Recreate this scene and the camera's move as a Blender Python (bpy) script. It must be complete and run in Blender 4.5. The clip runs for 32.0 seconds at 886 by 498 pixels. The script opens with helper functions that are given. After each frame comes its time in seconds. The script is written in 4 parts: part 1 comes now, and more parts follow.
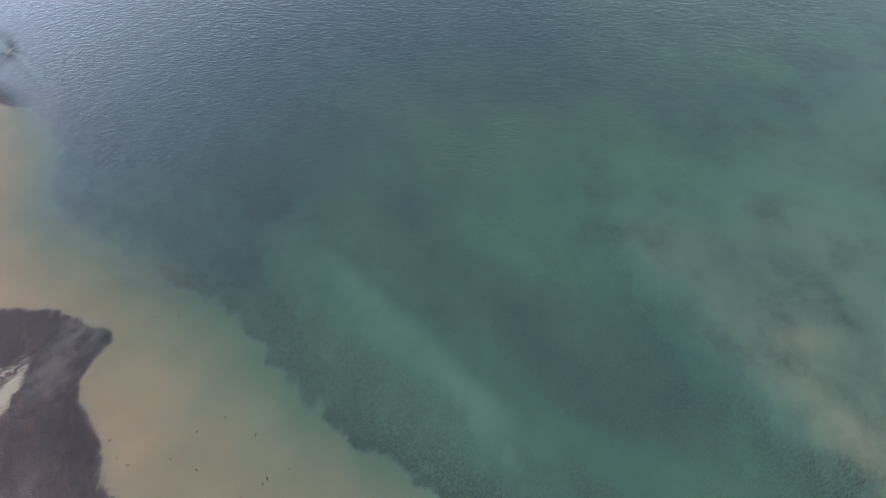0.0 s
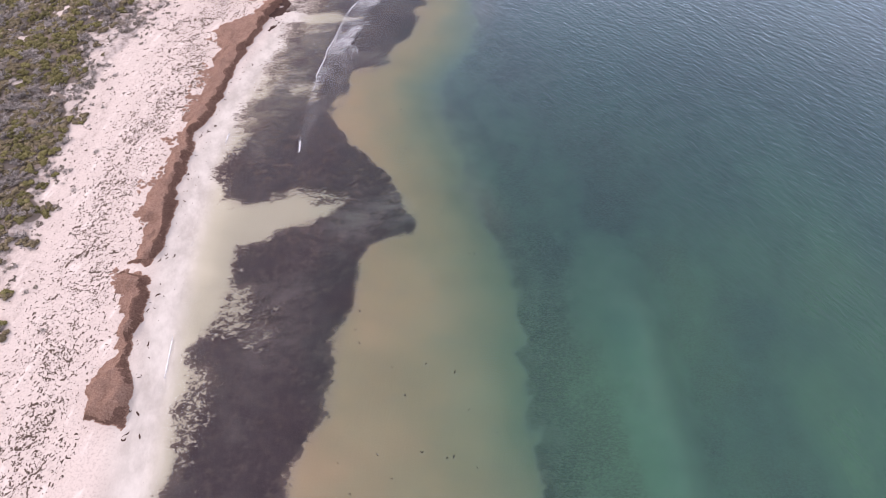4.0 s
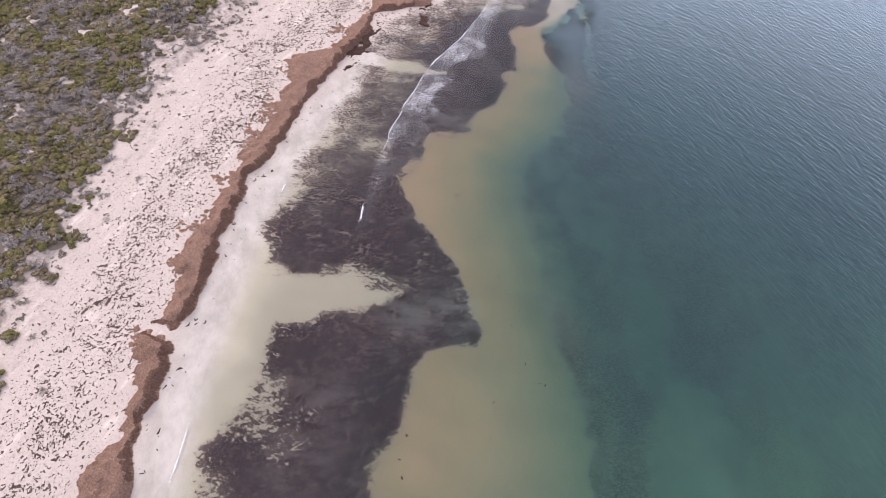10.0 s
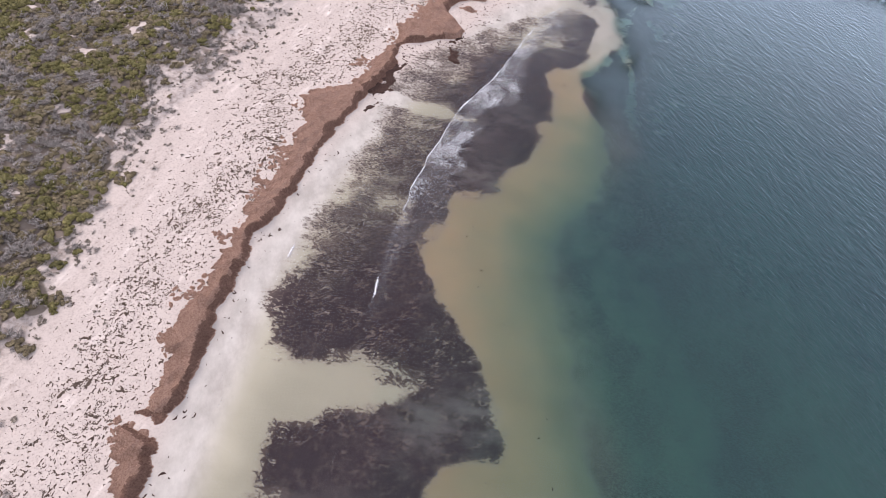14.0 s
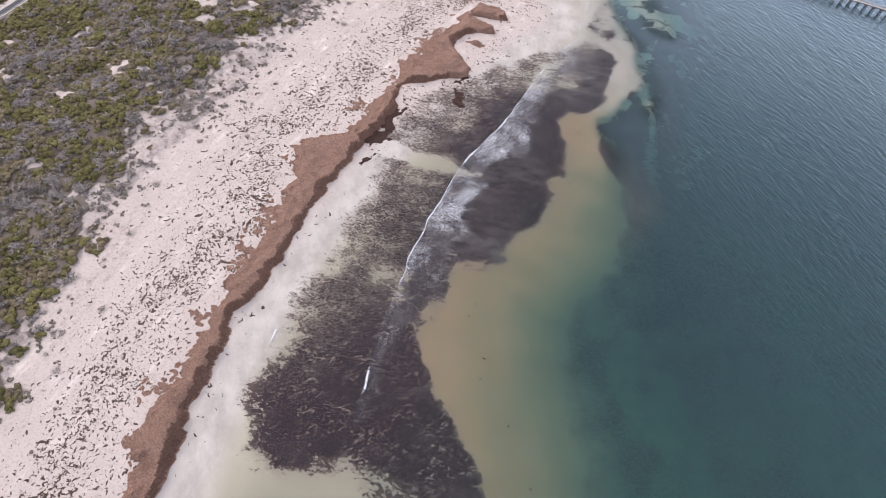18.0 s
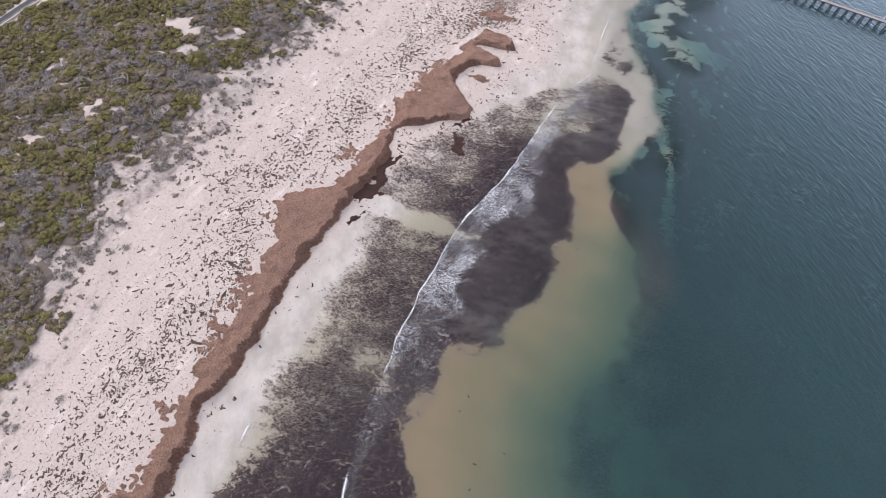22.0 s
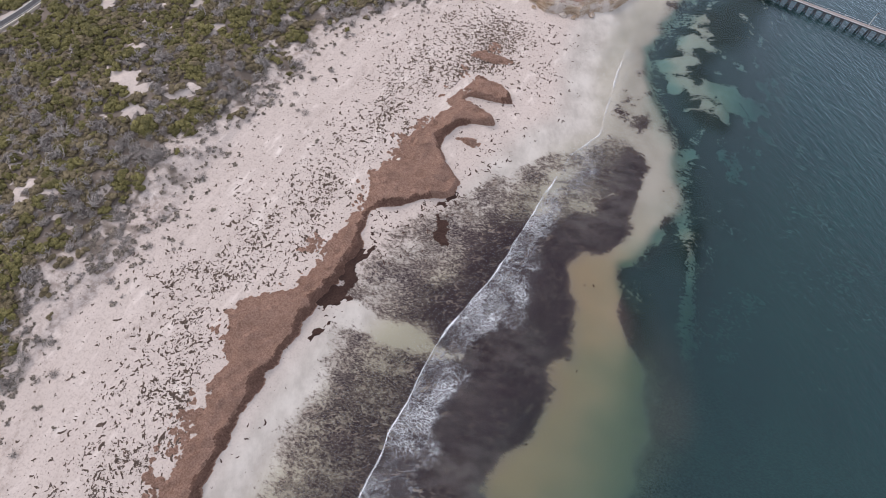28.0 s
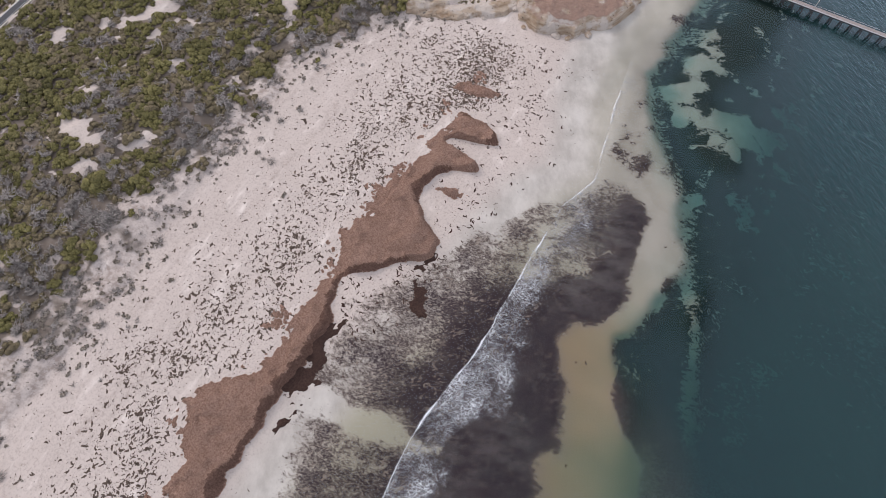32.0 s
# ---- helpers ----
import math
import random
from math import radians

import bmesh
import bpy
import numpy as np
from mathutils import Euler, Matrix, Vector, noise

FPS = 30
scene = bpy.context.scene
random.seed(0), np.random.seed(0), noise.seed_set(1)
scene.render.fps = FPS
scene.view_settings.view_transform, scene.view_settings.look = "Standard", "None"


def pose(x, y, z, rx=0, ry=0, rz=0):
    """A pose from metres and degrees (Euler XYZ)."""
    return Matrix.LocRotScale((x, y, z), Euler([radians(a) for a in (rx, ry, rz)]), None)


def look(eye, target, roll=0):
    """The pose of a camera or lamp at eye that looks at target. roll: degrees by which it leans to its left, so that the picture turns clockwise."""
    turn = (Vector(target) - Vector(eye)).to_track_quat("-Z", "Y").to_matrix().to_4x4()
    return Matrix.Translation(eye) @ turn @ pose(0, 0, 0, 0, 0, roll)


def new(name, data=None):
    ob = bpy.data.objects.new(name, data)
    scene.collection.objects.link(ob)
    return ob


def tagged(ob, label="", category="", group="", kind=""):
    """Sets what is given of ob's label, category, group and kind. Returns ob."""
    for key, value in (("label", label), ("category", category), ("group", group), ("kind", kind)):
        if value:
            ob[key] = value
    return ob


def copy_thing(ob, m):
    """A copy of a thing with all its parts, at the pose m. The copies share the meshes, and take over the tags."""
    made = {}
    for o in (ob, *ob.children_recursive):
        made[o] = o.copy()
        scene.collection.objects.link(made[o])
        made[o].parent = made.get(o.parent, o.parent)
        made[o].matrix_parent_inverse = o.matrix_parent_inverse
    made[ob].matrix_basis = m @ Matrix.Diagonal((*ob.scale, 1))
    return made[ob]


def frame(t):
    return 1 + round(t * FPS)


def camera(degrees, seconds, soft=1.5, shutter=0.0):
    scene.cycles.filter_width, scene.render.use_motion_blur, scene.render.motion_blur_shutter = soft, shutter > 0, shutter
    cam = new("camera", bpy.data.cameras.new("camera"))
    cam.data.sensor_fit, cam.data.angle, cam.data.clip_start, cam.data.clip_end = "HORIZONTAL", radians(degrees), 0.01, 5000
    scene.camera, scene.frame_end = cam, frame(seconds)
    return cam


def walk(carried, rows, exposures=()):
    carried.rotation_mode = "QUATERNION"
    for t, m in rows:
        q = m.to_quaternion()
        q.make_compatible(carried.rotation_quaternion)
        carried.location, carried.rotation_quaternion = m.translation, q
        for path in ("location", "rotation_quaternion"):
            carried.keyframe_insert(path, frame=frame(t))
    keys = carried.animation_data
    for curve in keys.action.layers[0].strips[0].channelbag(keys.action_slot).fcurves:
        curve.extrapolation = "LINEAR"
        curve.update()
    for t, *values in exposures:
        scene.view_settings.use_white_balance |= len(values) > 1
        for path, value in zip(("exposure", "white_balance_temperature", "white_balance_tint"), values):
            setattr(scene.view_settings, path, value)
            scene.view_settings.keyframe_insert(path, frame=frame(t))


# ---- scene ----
# A beach at low tide with banks of stranded seagrass, dunes, a rocky point and a timber jetty.
# y runs along the shore, x out to sea, z = 0 is the water.
# All places and lengths below are plan units of two metres; SIZE turns them into metres.
SIZE = 2.0
cam = camera(77.9, 32.0, soft=0.6)
PATH = [
    (0, (-14.50, -1.00, 59.40), (-11.76, 8.82, 42.19), -17.89),
    (0.5, (-18.80, 2.00, 59.30), (-17.64, 12.63, 42.40), -13.68),
    (1, (-21.40, 3.70, 59.10), (-21.99, 14.54, 42.30), -12.92),
    (1.5, (-22.80, 4.40, 58.90), (-24.64, 15.21, 42.18), -12.35),
    (2, (-23.63, 4.77, 58.76), (-26.54, 15.65, 42.24), -12.59),
    (2.5, (-24.87, 5.13, 58.22), (-28.27, 16.06, 41.82), -11.31),
    (3, (-25.99, 5.53, 57.75), (-29.73, 16.46, 41.42), -10.43),
    (3.5, (-26.97, 6.03, 57.39), (-30.93, 16.94, 41.10), -9.60),
    (5.5, (-30.54, 8.55, 56.52), (-34.72, 19.65, 40.42), -6.54),
    (6, (-31.46, 9.39, 56.39), (-35.65, 20.56, 40.34), -5.80),
    (7, (-33.49, 11.30, 56.28), (-37.73, 22.56, 40.30), -4.16),
    (8, (-35.64, 13.34, 56.31), (-39.95, 24.65, 40.39), -2.53),
    (9, (-37.78, 15.53, 56.49), (-42.17, 26.85, 40.59), -0.95),
    (10, (-39.80, 17.93, 56.79), (-44.25, 29.24, 40.91), 0.48),
    (11, (-41.79, 20.57, 57.12), (-46.26, 31.82, 41.20), 1.61),
    (12, (-43.73, 23.50, 57.37), (-48.23, 34.66, 41.39), 2.40),
    (13, (-45.54, 26.60, 57.52), (-50.05, 37.66, 41.48), 2.90),
    (14, (-47.20, 29.77, 57.58), (-51.74, 40.73, 41.48), 3.09),
    (14.5, (-47.89, 31.30, 57.64), (-52.46, 42.21, 41.51), 3.11),
    (16.5, (-50.08, 37.19, 58.05), (-54.74, 48.00, 41.88), 2.68),
    (17, (-50.61, 38.73, 58.16), (-55.30, 49.48, 41.96), 2.58),
    (18, (-51.65, 41.98, 58.44), (-56.39, 52.56, 42.14), 2.38),
    (19, (-52.68, 45.30, 58.80), (-57.46, 55.71, 42.40), 2.19),
    (20, (-53.65, 48.63, 59.23), (-58.45, 58.85, 42.73), 2.05),
    (21, (-54.67, 52.04, 59.63), (-59.50, 62.05, 43.00), 1.78),
    (22, (-55.67, 55.49, 59.97), (-60.51, 65.27, 43.21), 1.47),
    (23, (-56.63, 58.91, 60.21), (-61.49, 68.49, 43.34), 1.07),
    (24, (-57.56, 62.35, 60.34), (-62.42, 71.72, 43.36), 0.60),
    (25, (-58.52, 65.80, 60.37), (-63.38, 74.98, 43.28), 0.12),
    (25.5, (-59.01, 67.55, 60.34), (-63.88, 76.62, 43.20), -0.09),
    (27.5, (-61.00, 74.60, 60.12), (-65.85, 83.25, 42.74), -1.19),
    (28, (-61.43, 76.36, 60.10), (-66.27, 84.88, 42.66), -1.55),
    (29, (-62.17, 79.92, 60.10), (-66.99, 88.18, 42.53), -2.42),
    (30, (-62.84, 83.47, 60.08), (-67.64, 91.44, 42.38), -3.41),
    (31, (-63.54, 86.97, 60.04), (-68.33, 94.64, 42.20), -4.51),
    (32, (-64.21, 90.44, 60.00), (-68.97, 97.82, 42.03), -5.57),
]
EXPOSURES = [(0, 0.18, 6450, 25), (1, 0.36, 6550, 25), (2, 0.42, 6600, 26), (6, 0.32, 6600, 25), (12, 0.24, 6550, 21), (18, 0.16, 6400, 18), (25, 0.0, 6350, 16), (32, -0.2, 6400, 14)]
walk(cam, [(t, look(Vector(eye) * SIZE, Vector(target) * SIZE, roll)) for t, eye, target, roll in PATH], EXPOSURES)

# ---- daylight: thin cloud, sun on the land side ----
world = bpy.data.worlds.new("sky")
scene.world = world
world.use_nodes = True
wn = world.node_tree
sky = wn.nodes.new("ShaderNodeTexSky")
sky.sky_type, sky.sun_disc = "NISHITA", False
sky.sun_elevation, sky.sun_rotation = radians(38), radians(-75)
sky.dust_density, sky.air_density, sky.ozone_density = 4.0, 1.0, 1.0
veil = wn.nodes.new("ShaderNodeMix")  # thin even cloud over the blue
veil.data_type = "RGBA"
veil.inputs["Factor"].default_value = 0.6
veil.inputs[7].default_value = (8.2, 8.4, 9.0, 1)
wn.links.new(sky.outputs["Color"], veil.inputs[6])
wn.links.new(veil.outputs[2], wn.nodes["Background"].inputs["Color"])
wn.nodes["Background"].inputs["Strength"].default_value = 0.15
sun = new("sun", bpy.data.lights.new("sun", "SUN"))
sun.data.energy, sun.data.angle, sun.data.color = 1.3, radians(14), (1.0, 0.95, 0.91)
sun.matrix_world = look((-120, 32, 97), (0, 0, 0))


# ---- node helpers ----
class Mat:
    def __init__(self, name):
        self.m = bpy.data.materials.new(name)
        self.m.use_nodes = True
        self.t = self.m.node_tree
        self.p = self.t.nodes["Principled BSDF"]
        self.out = self.t.nodes["Material Output"]

    def node(self, kind, **values):
        n = self.t.nodes.new("ShaderNode" + kind)
        for k, v in values.items():
            setattr(n, k, v)
        return n

    def put(self, socket, value):
        if hasattr(value, "is_output"):
            self.t.links.new(value, socket)
        else:
            socket.default_value = value

    def coords(self, scale=(1, 1, 1), turn=0.0):
        c, mp = self.node("NewGeometry"), self.node("Mapping")
        self.t.links.new(c.outputs["Position"], mp.inputs["Vector"])
        mp.vector_type = "TEXTURE"  # turned first, then stretched
        mp.inputs["Scale"].default_value = tuple(SIZE / v for v in scale)
        mp.inputs["Rotation"].default_value = (0, 0, radians(turn))
        return mp.outputs["Vector"]

    def noise(self, size, detail=4.0, stretch=(1, 1, 1), turn=0.0, rough=0.55, curl=0.0):
        n = self.node("TexNoise")
        self.put(n.inputs["Vector"], self.coords(stretch, turn))
        n.inputs["Scale"].default_value = 1.0 / size
        n.inputs["Detail"].default_value, n.inputs["Roughness"].default_value = detail, rough
        n.inputs["Distortion"].default_value = curl
        return n.outputs["Fac"]

    def voronoi(self, size, feature="F1", stretch=(1, 1, 1), out="Distance", warp=0.0):
        n = self.node("TexVoronoi", feature=feature)
        place = self.coords(stretch)
        if warp:
            curl, add = self.node("TexNoise"), self.node("VectorMath", operation="MULTIPLY_ADD")
            curl.inputs["Scale"].default_value, curl.inputs["Detail"].default_value = 0.8 / size, 3.0
            self.put(curl.inputs["Vector"], place)
            self.put(add.inputs[0], curl.outputs["Color"])
            add.inputs[1].default_value = (warp * size * 2, warp * size * 2, 0)
            self.put(add.inputs[2], place)
            place = add.outputs["Vector"]
        self.put(n.inputs["Vector"], place)
        n.inputs["Scale"].default_value = 1.0 / size
        return n.outputs[out]

    def ramp(self, value, lo, hi):
        n = self.node("MapRange", interpolation_type="SMOOTHSTEP")
        self.put(n.inputs["Value"], value)
        n.inputs["From Min"].default_value, n.inputs["From Max"].default_value = lo, hi
        return n.outputs["Result"]

    def math(self, op, a, b=0.0):
        n = self.node("Math", operation=op)
        self.put(n.inputs[0], a)
        self.put(n.inputs[1], b)
        return n.outputs[0]

    def mix(self, fac, a, b):
        n = self.node("Mix", data_type="RGBA")
        self.put(n.inputs["Factor"], fac)
        for s, v in ((n.inputs[6], a), (n.inputs[7], b)):
            self.put(s, (*v, 1) if isinstance(v, tuple) else v)
        return n.outputs[2]

    def attr(self, name):
        return self.node("Attribute", attribute_name=name).outputs["Fac"]

    def bump(self, height, distance, strength=1.0):
        n = self.node("Bump")
        self.put(n.inputs["Height"], height)
        n.inputs["Distance"].default_value, n.inputs["Strength"].default_value = distance * SIZE, strength
        self.put(self.p.inputs["Normal"], n.outputs["Normal"])
        return n.outputs["Normal"]

    def finish(self, colour, rough=0.8, spec=0.3):
        self.put(self.p.inputs["Base Color"], (*colour, 1) if isinstance(colour, tuple) else colour)
        self.put(self.p.inputs["Roughness"], rough)
        self.p.inputs["Specular IOR Level"].default_value = spec
        return self.m


def ground_material():
    m = Mat("beach_ground")
    grain, blot = m.noise(0.25, 3), m.noise(7.0, 4)
    dry = m.mix(blot, (0.50, 0.43, 0.385), (0.61, 0.53, 0.48))
    dry = m.mix(m.ramp(grain, 0.45, 0.75), dry, (0.44, 0.37, 0.33))
    ripple = m.noise(1.6, 3, (1, 0.35, 1))
    dry = m.mix(m.ramp(ripple, 0.55, 0.8), dry, (0.72, 0.645, 0.59))
    # footprint dents by colour alone: dark spots for the shade in them
    dry = m.mix(m.math("MULTIPLY", m.ramp(m.noise(0.42, 3, rough=0.6), 0.58, 0.72), 0.5), dry, (0.36, 0.30, 0.268))
    wet = m.mix(m.ramp(m.noise(3.0, 6, (1, 0.6, 1), 30, 0.65), 0.3, 0.7), (0.395, 0.362, 0.325), (0.57, 0.535, 0.488))
    sand = m.mix(m.attr("wet"), dry, wet)
    pale = m.mix(m.noise(3.0, 4, (0.4, 1.3, 1)), (0.37, 0.345, 0.262), (0.46, 0.43, 0.335))
    tan = m.mix(m.noise(4.0, 4, (0.5, 1.2, 1)), (0.275, 0.215, 0.135), (0.385, 0.305, 0.195))
    bed = m.mix(m.attr("tan"), pale, tan)
    sand = m.mix(m.math("MULTIPLY", m.attr("rut"), m.ramp(m.noise(0.8, 5, rough=0.7), 0.4, 0.65)), sand, (0.31, 0.248, 0.215))
    sand = m.mix(m.attr("under"), sand, bed)
    # stranded and drifting seagrass: a smooth field combed into wisps by the swash
    wisp = m.noise(0.95, 5, (0.7, 1.15, 1), 18, 0.6, 1.6)
    curl = m.noise(0.32, 4, (0.75, 1.1, 1), -20, 0.68)
    drift = m.noise(2.8, 4, (0.6, 1, 1), 20)
    broken = m.math("ADD", m.math("MULTIPLY", m.math("SUBTRACT", wisp, 0.5), 1.9), m.math("MULTIPLY", m.math("SUBTRACT", curl, 0.5), 1.5))
    broken = m.math("ADD", broken, m.math("MULTIPLY", m.math("SUBTRACT", drift, 0.5), 0.9))
    broken = m.math("MULTIPLY", broken, m.attr("ragged"))
    edge = m.math("ADD", 0.10, m.math("MULTIPLY", m.attr("comb"), 0.17))
    cover = m.ramp(m.math("DIVIDE", m.math("ADD", m.attr("weed"), broken), edge), -1.0, 1.0)
    fleck = m.noise(0.2, 4, (0.6, 1.15, 1), 16, 0.7)
    cover = m.math("MULTIPLY", cover, m.math("ADD", 1.0, m.math("MULTIPLY", m.math("MULTIPLY", m.attr("comb"), m.ramp(m.attr("weed"), 0.75, 0.1)), m.math("MULTIPLY", m.math("SUBTRACT", m.ramp(fleck, 0.35, 0.65), 0.75), 0.7))))
    weed = m.mix(m.noise(2.2, 5, (0.6, 1, 1)), (0.030, 0.019, 0.023), (0.056, 0.039, 0.043))
    weed = m.mix(m.math("MULTIPLY", m.ramp(m.noise(0.7, 5, (0.8, 1.2, 1), 75, 0.7), 0.52, 0.74), 0.5), weed, (0.17, 0.135, 0.12))
    sand = m.mix(m.math("MULTIPLY", m.ramp(m.math("ADD", m.attr("weed"), m.math("MULTIPLY", broken, 0.5)), -0.45, 0.1), 0.55), sand, (0.25, 0.21, 0.175))
    weed = m.mix(m.math("MULTIPLY", m.ramp(m.attr("weed"), 0.3, 0.0), 0.5), weed, (0.14, 0.108, 0.09))
    dash = m.math("MULTIPLY", m.ramp(m.noise(0.55, 4, (0.7, 1.2, 1), 32, 0.62, 1.2), 0.55, 0.64), m.math("MULTIPLY", m.attr("thin"), m.ramp(m.noise(3.5, 4), 0.34, 0.54)))
    weed = m.mix(m.math("MULTIPLY", dash, 0.8), weed, m.mix(m.noise(1.1, 3), (0.22, 0.165, 0.13), (0.37, 0.315, 0.26)))
    smoke = m.math("MULTIPLY", m.attr("silt"), m.ramp(m.noise(1.6, 5, (0.55, 1.1, 1), 18, 0.6), 0.3, 0.7))
    weed = m.mix(smoke, weed, m.mix(m.noise(0.6, 4, (0.4, 1.2, 1), 16), (0.105, 0.092, 0.088), (0.20, 0.18, 0.165)))
    weed = m.mix(m.attr("deep"), weed, m.mix(m.noise(3.0, 5), (0.014, 0.022, 0.018), (0.034, 0.044, 0.034)))
    colour = m.mix(cover, sand, weed)
    soil = m.mix(m.noise(1.2, 5), (0.085, 0.067, 0.054), (0.27, 0.222, 0.185))
    litter = m.ramp(m.math("ADD", m.attr("soil"), m.math("SUBTRACT", m.noise(2.5, 5), 0.5)), 0.35, 0.65)
    colour = m.mix(litter, colour, soil)
    relief = m.math("ADD", m.math("MULTIPLY", grain, 0.35), m.math("ADD", ripple, m.math("MULTIPLY", cover, 0.6)))
    m.bump(relief, 0.08, 0.75)
    return m.finish(colour, 0.85, 0.2)


def water_material():
    m = Mat("sea_water")
    t = m.t
    depth = m.attr("depth")
    murk = m.math("SUBTRACT", 1.0, m.math("POWER", 2.718, m.math("MULTIPLY", m.math("MAXIMUM", m.math("SUBTRACT", depth, 0.4), 0.0), -0.31)))
    body, clear = m.node("BsdfDiffuse"), m.node("BsdfTransparent")
    patch = m.ramp(m.noise(26.0, 5, (1.2, 0.7, 1)), 0.3, 0.7)
    open_sea = m.mix(m.attr("offing"), m.mix(patch, (0.015, 0.052, 0.042), (0.042, 0.118, 0.060)), m.mix(patch, (0.003, 0.024, 0.026), (0.006, 0.036, 0.034)))
    m.put(body.inputs["Color"], m.mix(m.math("MULTIPLY", m.attr("turbid"), 0.8), open_sea, (0.085, 0.076, 0.054)))
    tint = m.node("CombineColor")
    for name, loss in (("Red", -0.74), ("Green", -0.20), ("Blue", -0.21)):
        m.put(tint.inputs[name], m.math("POWER", 2.718, m.math("MULTIPLY", m.math("MAXIMUM", m.math("SUBTRACT", depth, 0.38), 0.0), loss)))
    m.put(clear.inputs["Color"], tint.outputs[0])
    inner = m.node("MixShader")
    m.put(inner.inputs[0], murk)
    t.links.new(clear.outputs[0], inner.inputs[1])
    t.links.new(body.outputs[0], inner.inputs[2])
    gloss = m.node("BsdfGlossy")
    gloss.inputs["Roughness"].default_value = 0.2
    gloss.inputs["Color"].default_value = (0.76, 0.90, 1.0, 1)
    rip = m.node("Bump")
    chop = m.math("ADD", m.noise(0.8, 4, (0.6, 1.3, 1), 135, 0.62), m.math("MULTIPLY", m.noise(2.2, 4, (0.6, 1.3, 1), 126), 0.5))
    m.put(rip.inputs["Height"], chop)
    m.put(rip.inputs["Strength"], m.math("ADD", 0.1, m.math("MULTIPLY", m.ramp(depth, 0.5, 4.5), 0.34)))
    rip.inputs["Distance"].default_value = 0.25 * SIZE
    t.links.new(rip.outputs[0], gloss.inputs["Normal"])
    fres = m.node("Fresnel")
    fres.inputs["IOR"].default_value = 1.34
    t.links.new(rip.outputs[0], fres.inputs["Normal"])
    top = m.node("MixShader")
    m.put(top.inputs[0], m.math("MINIMUM", m.math("MULTIPLY", m.math("POWER", fres.outputs[0], 1.32), m.math("ADD", 2.4, m.math("MULTIPLY", m.ramp(depth, 0.4, 2.0), 5.0))), 1.0))
    t.links.new(inner.outputs[0], top.inputs[1])
    t.links.new(gloss.outputs[0], top.inputs[2])
    thin, film = m.node("BsdfTransparent"), m.node("MixShader")
    m.put(film.inputs[0], m.ramp(depth, 0.0, 0.2))
    t.links.new(thin.outputs[0], film.inputs[1])
    t.links.new(top.outputs[0], film.inputs[2])
    t.links.new(film.outputs[0], m.out.inputs["Surface"])
    return m.m


def fibre_material(name, dark, light, rough=0.95):
    m = Mat(name)
    fine, mid = m.ramp(m.noise(0.2, 5, rough=0.75), 0.3, 0.7), m.noise(1.8, 4)
    c = m.mix(fine, dark, light)
    c = m.mix(m.math("MULTIPLY", m.ramp(mid, 0.4, 0.75), 0.3), c, tuple(v * 0.7 for v in dark))
    c = m.mix(m.ramp(m.noise(0.09, 2), 0.66, 0.76), c, tuple(min(1, v * 1.5) for v in light))
    m.bump(m.math("ADD", fine, m.noise(0.5, 4)), 0.16, 1.0)
    return m.finish(c, rough, 0.1)


def foliage_material(name, dark, light):
    m = Mat(name)
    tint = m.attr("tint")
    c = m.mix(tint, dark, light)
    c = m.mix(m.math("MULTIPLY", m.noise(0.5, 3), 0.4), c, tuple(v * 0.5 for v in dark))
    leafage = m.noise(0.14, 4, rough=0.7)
    # shade in the gaps between leaves, put into the colour
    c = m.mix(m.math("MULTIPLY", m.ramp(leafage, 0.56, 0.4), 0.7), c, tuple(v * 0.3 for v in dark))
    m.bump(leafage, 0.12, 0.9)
    return m.finish(c, 0.75, 0.2)


def rock_material():
    m = Mat("limestone")
    band = m.noise(0.9, 5, (0.35, 0.35, 3.2))
    c = m.mix(m.ramp(band, 0.3, 0.7), (0.29, 0.205, 0.135), (0.47, 0.385, 0.30))
    c = m.mix(m.ramp(m.noise(2.4, 5), 0.46, 0.62), c, (0.52, 0.455, 0.40))
    c = m.mix(m.ramp(m.noise(0.35, 4), 0.62, 0.74), c, (0.09, 0.065, 0.045))
    upward = m.node("SeparateXYZ")
    m.put(upward.inputs[0], m.node("NewGeometry").outputs["Normal"])
    litter = m.math("MULTIPLY", m.math("MULTIPLY", m.ramp(upward.outputs[2], 0.8, 0.95), m.attr("crust")), m.ramp(m.noise(2.0, 5), 0.3, 0.45))
    c = m.mix(litter, c, m.mix(m.noise(0.5, 5), (0.20, 0.125, 0.095), (0.36, 0.25, 0.20)))
    m.bump(m.math("ADD", band, m.noise(0.3, 4)), 0.2, 0.9)
    return m.finish(c, 0.9, 0.15)


def plain_material(name, dark, light, size=0.6, rough=0.85, metal=0.0):
    m = Mat(name)
    c = m.mix(m.noise(size, 4), dark, light)
    c = m.mix(m.ramp(m.noise(size * 0.2, 3), 0.6, 0.75), c, tuple(v * 0.7 for v in dark))
    m.bump(m.noise(size * 0.3, 3), 0.02, 0.5)
    m.p.inputs["Metallic"].default_value = metal
    return m.finish(c, rough)


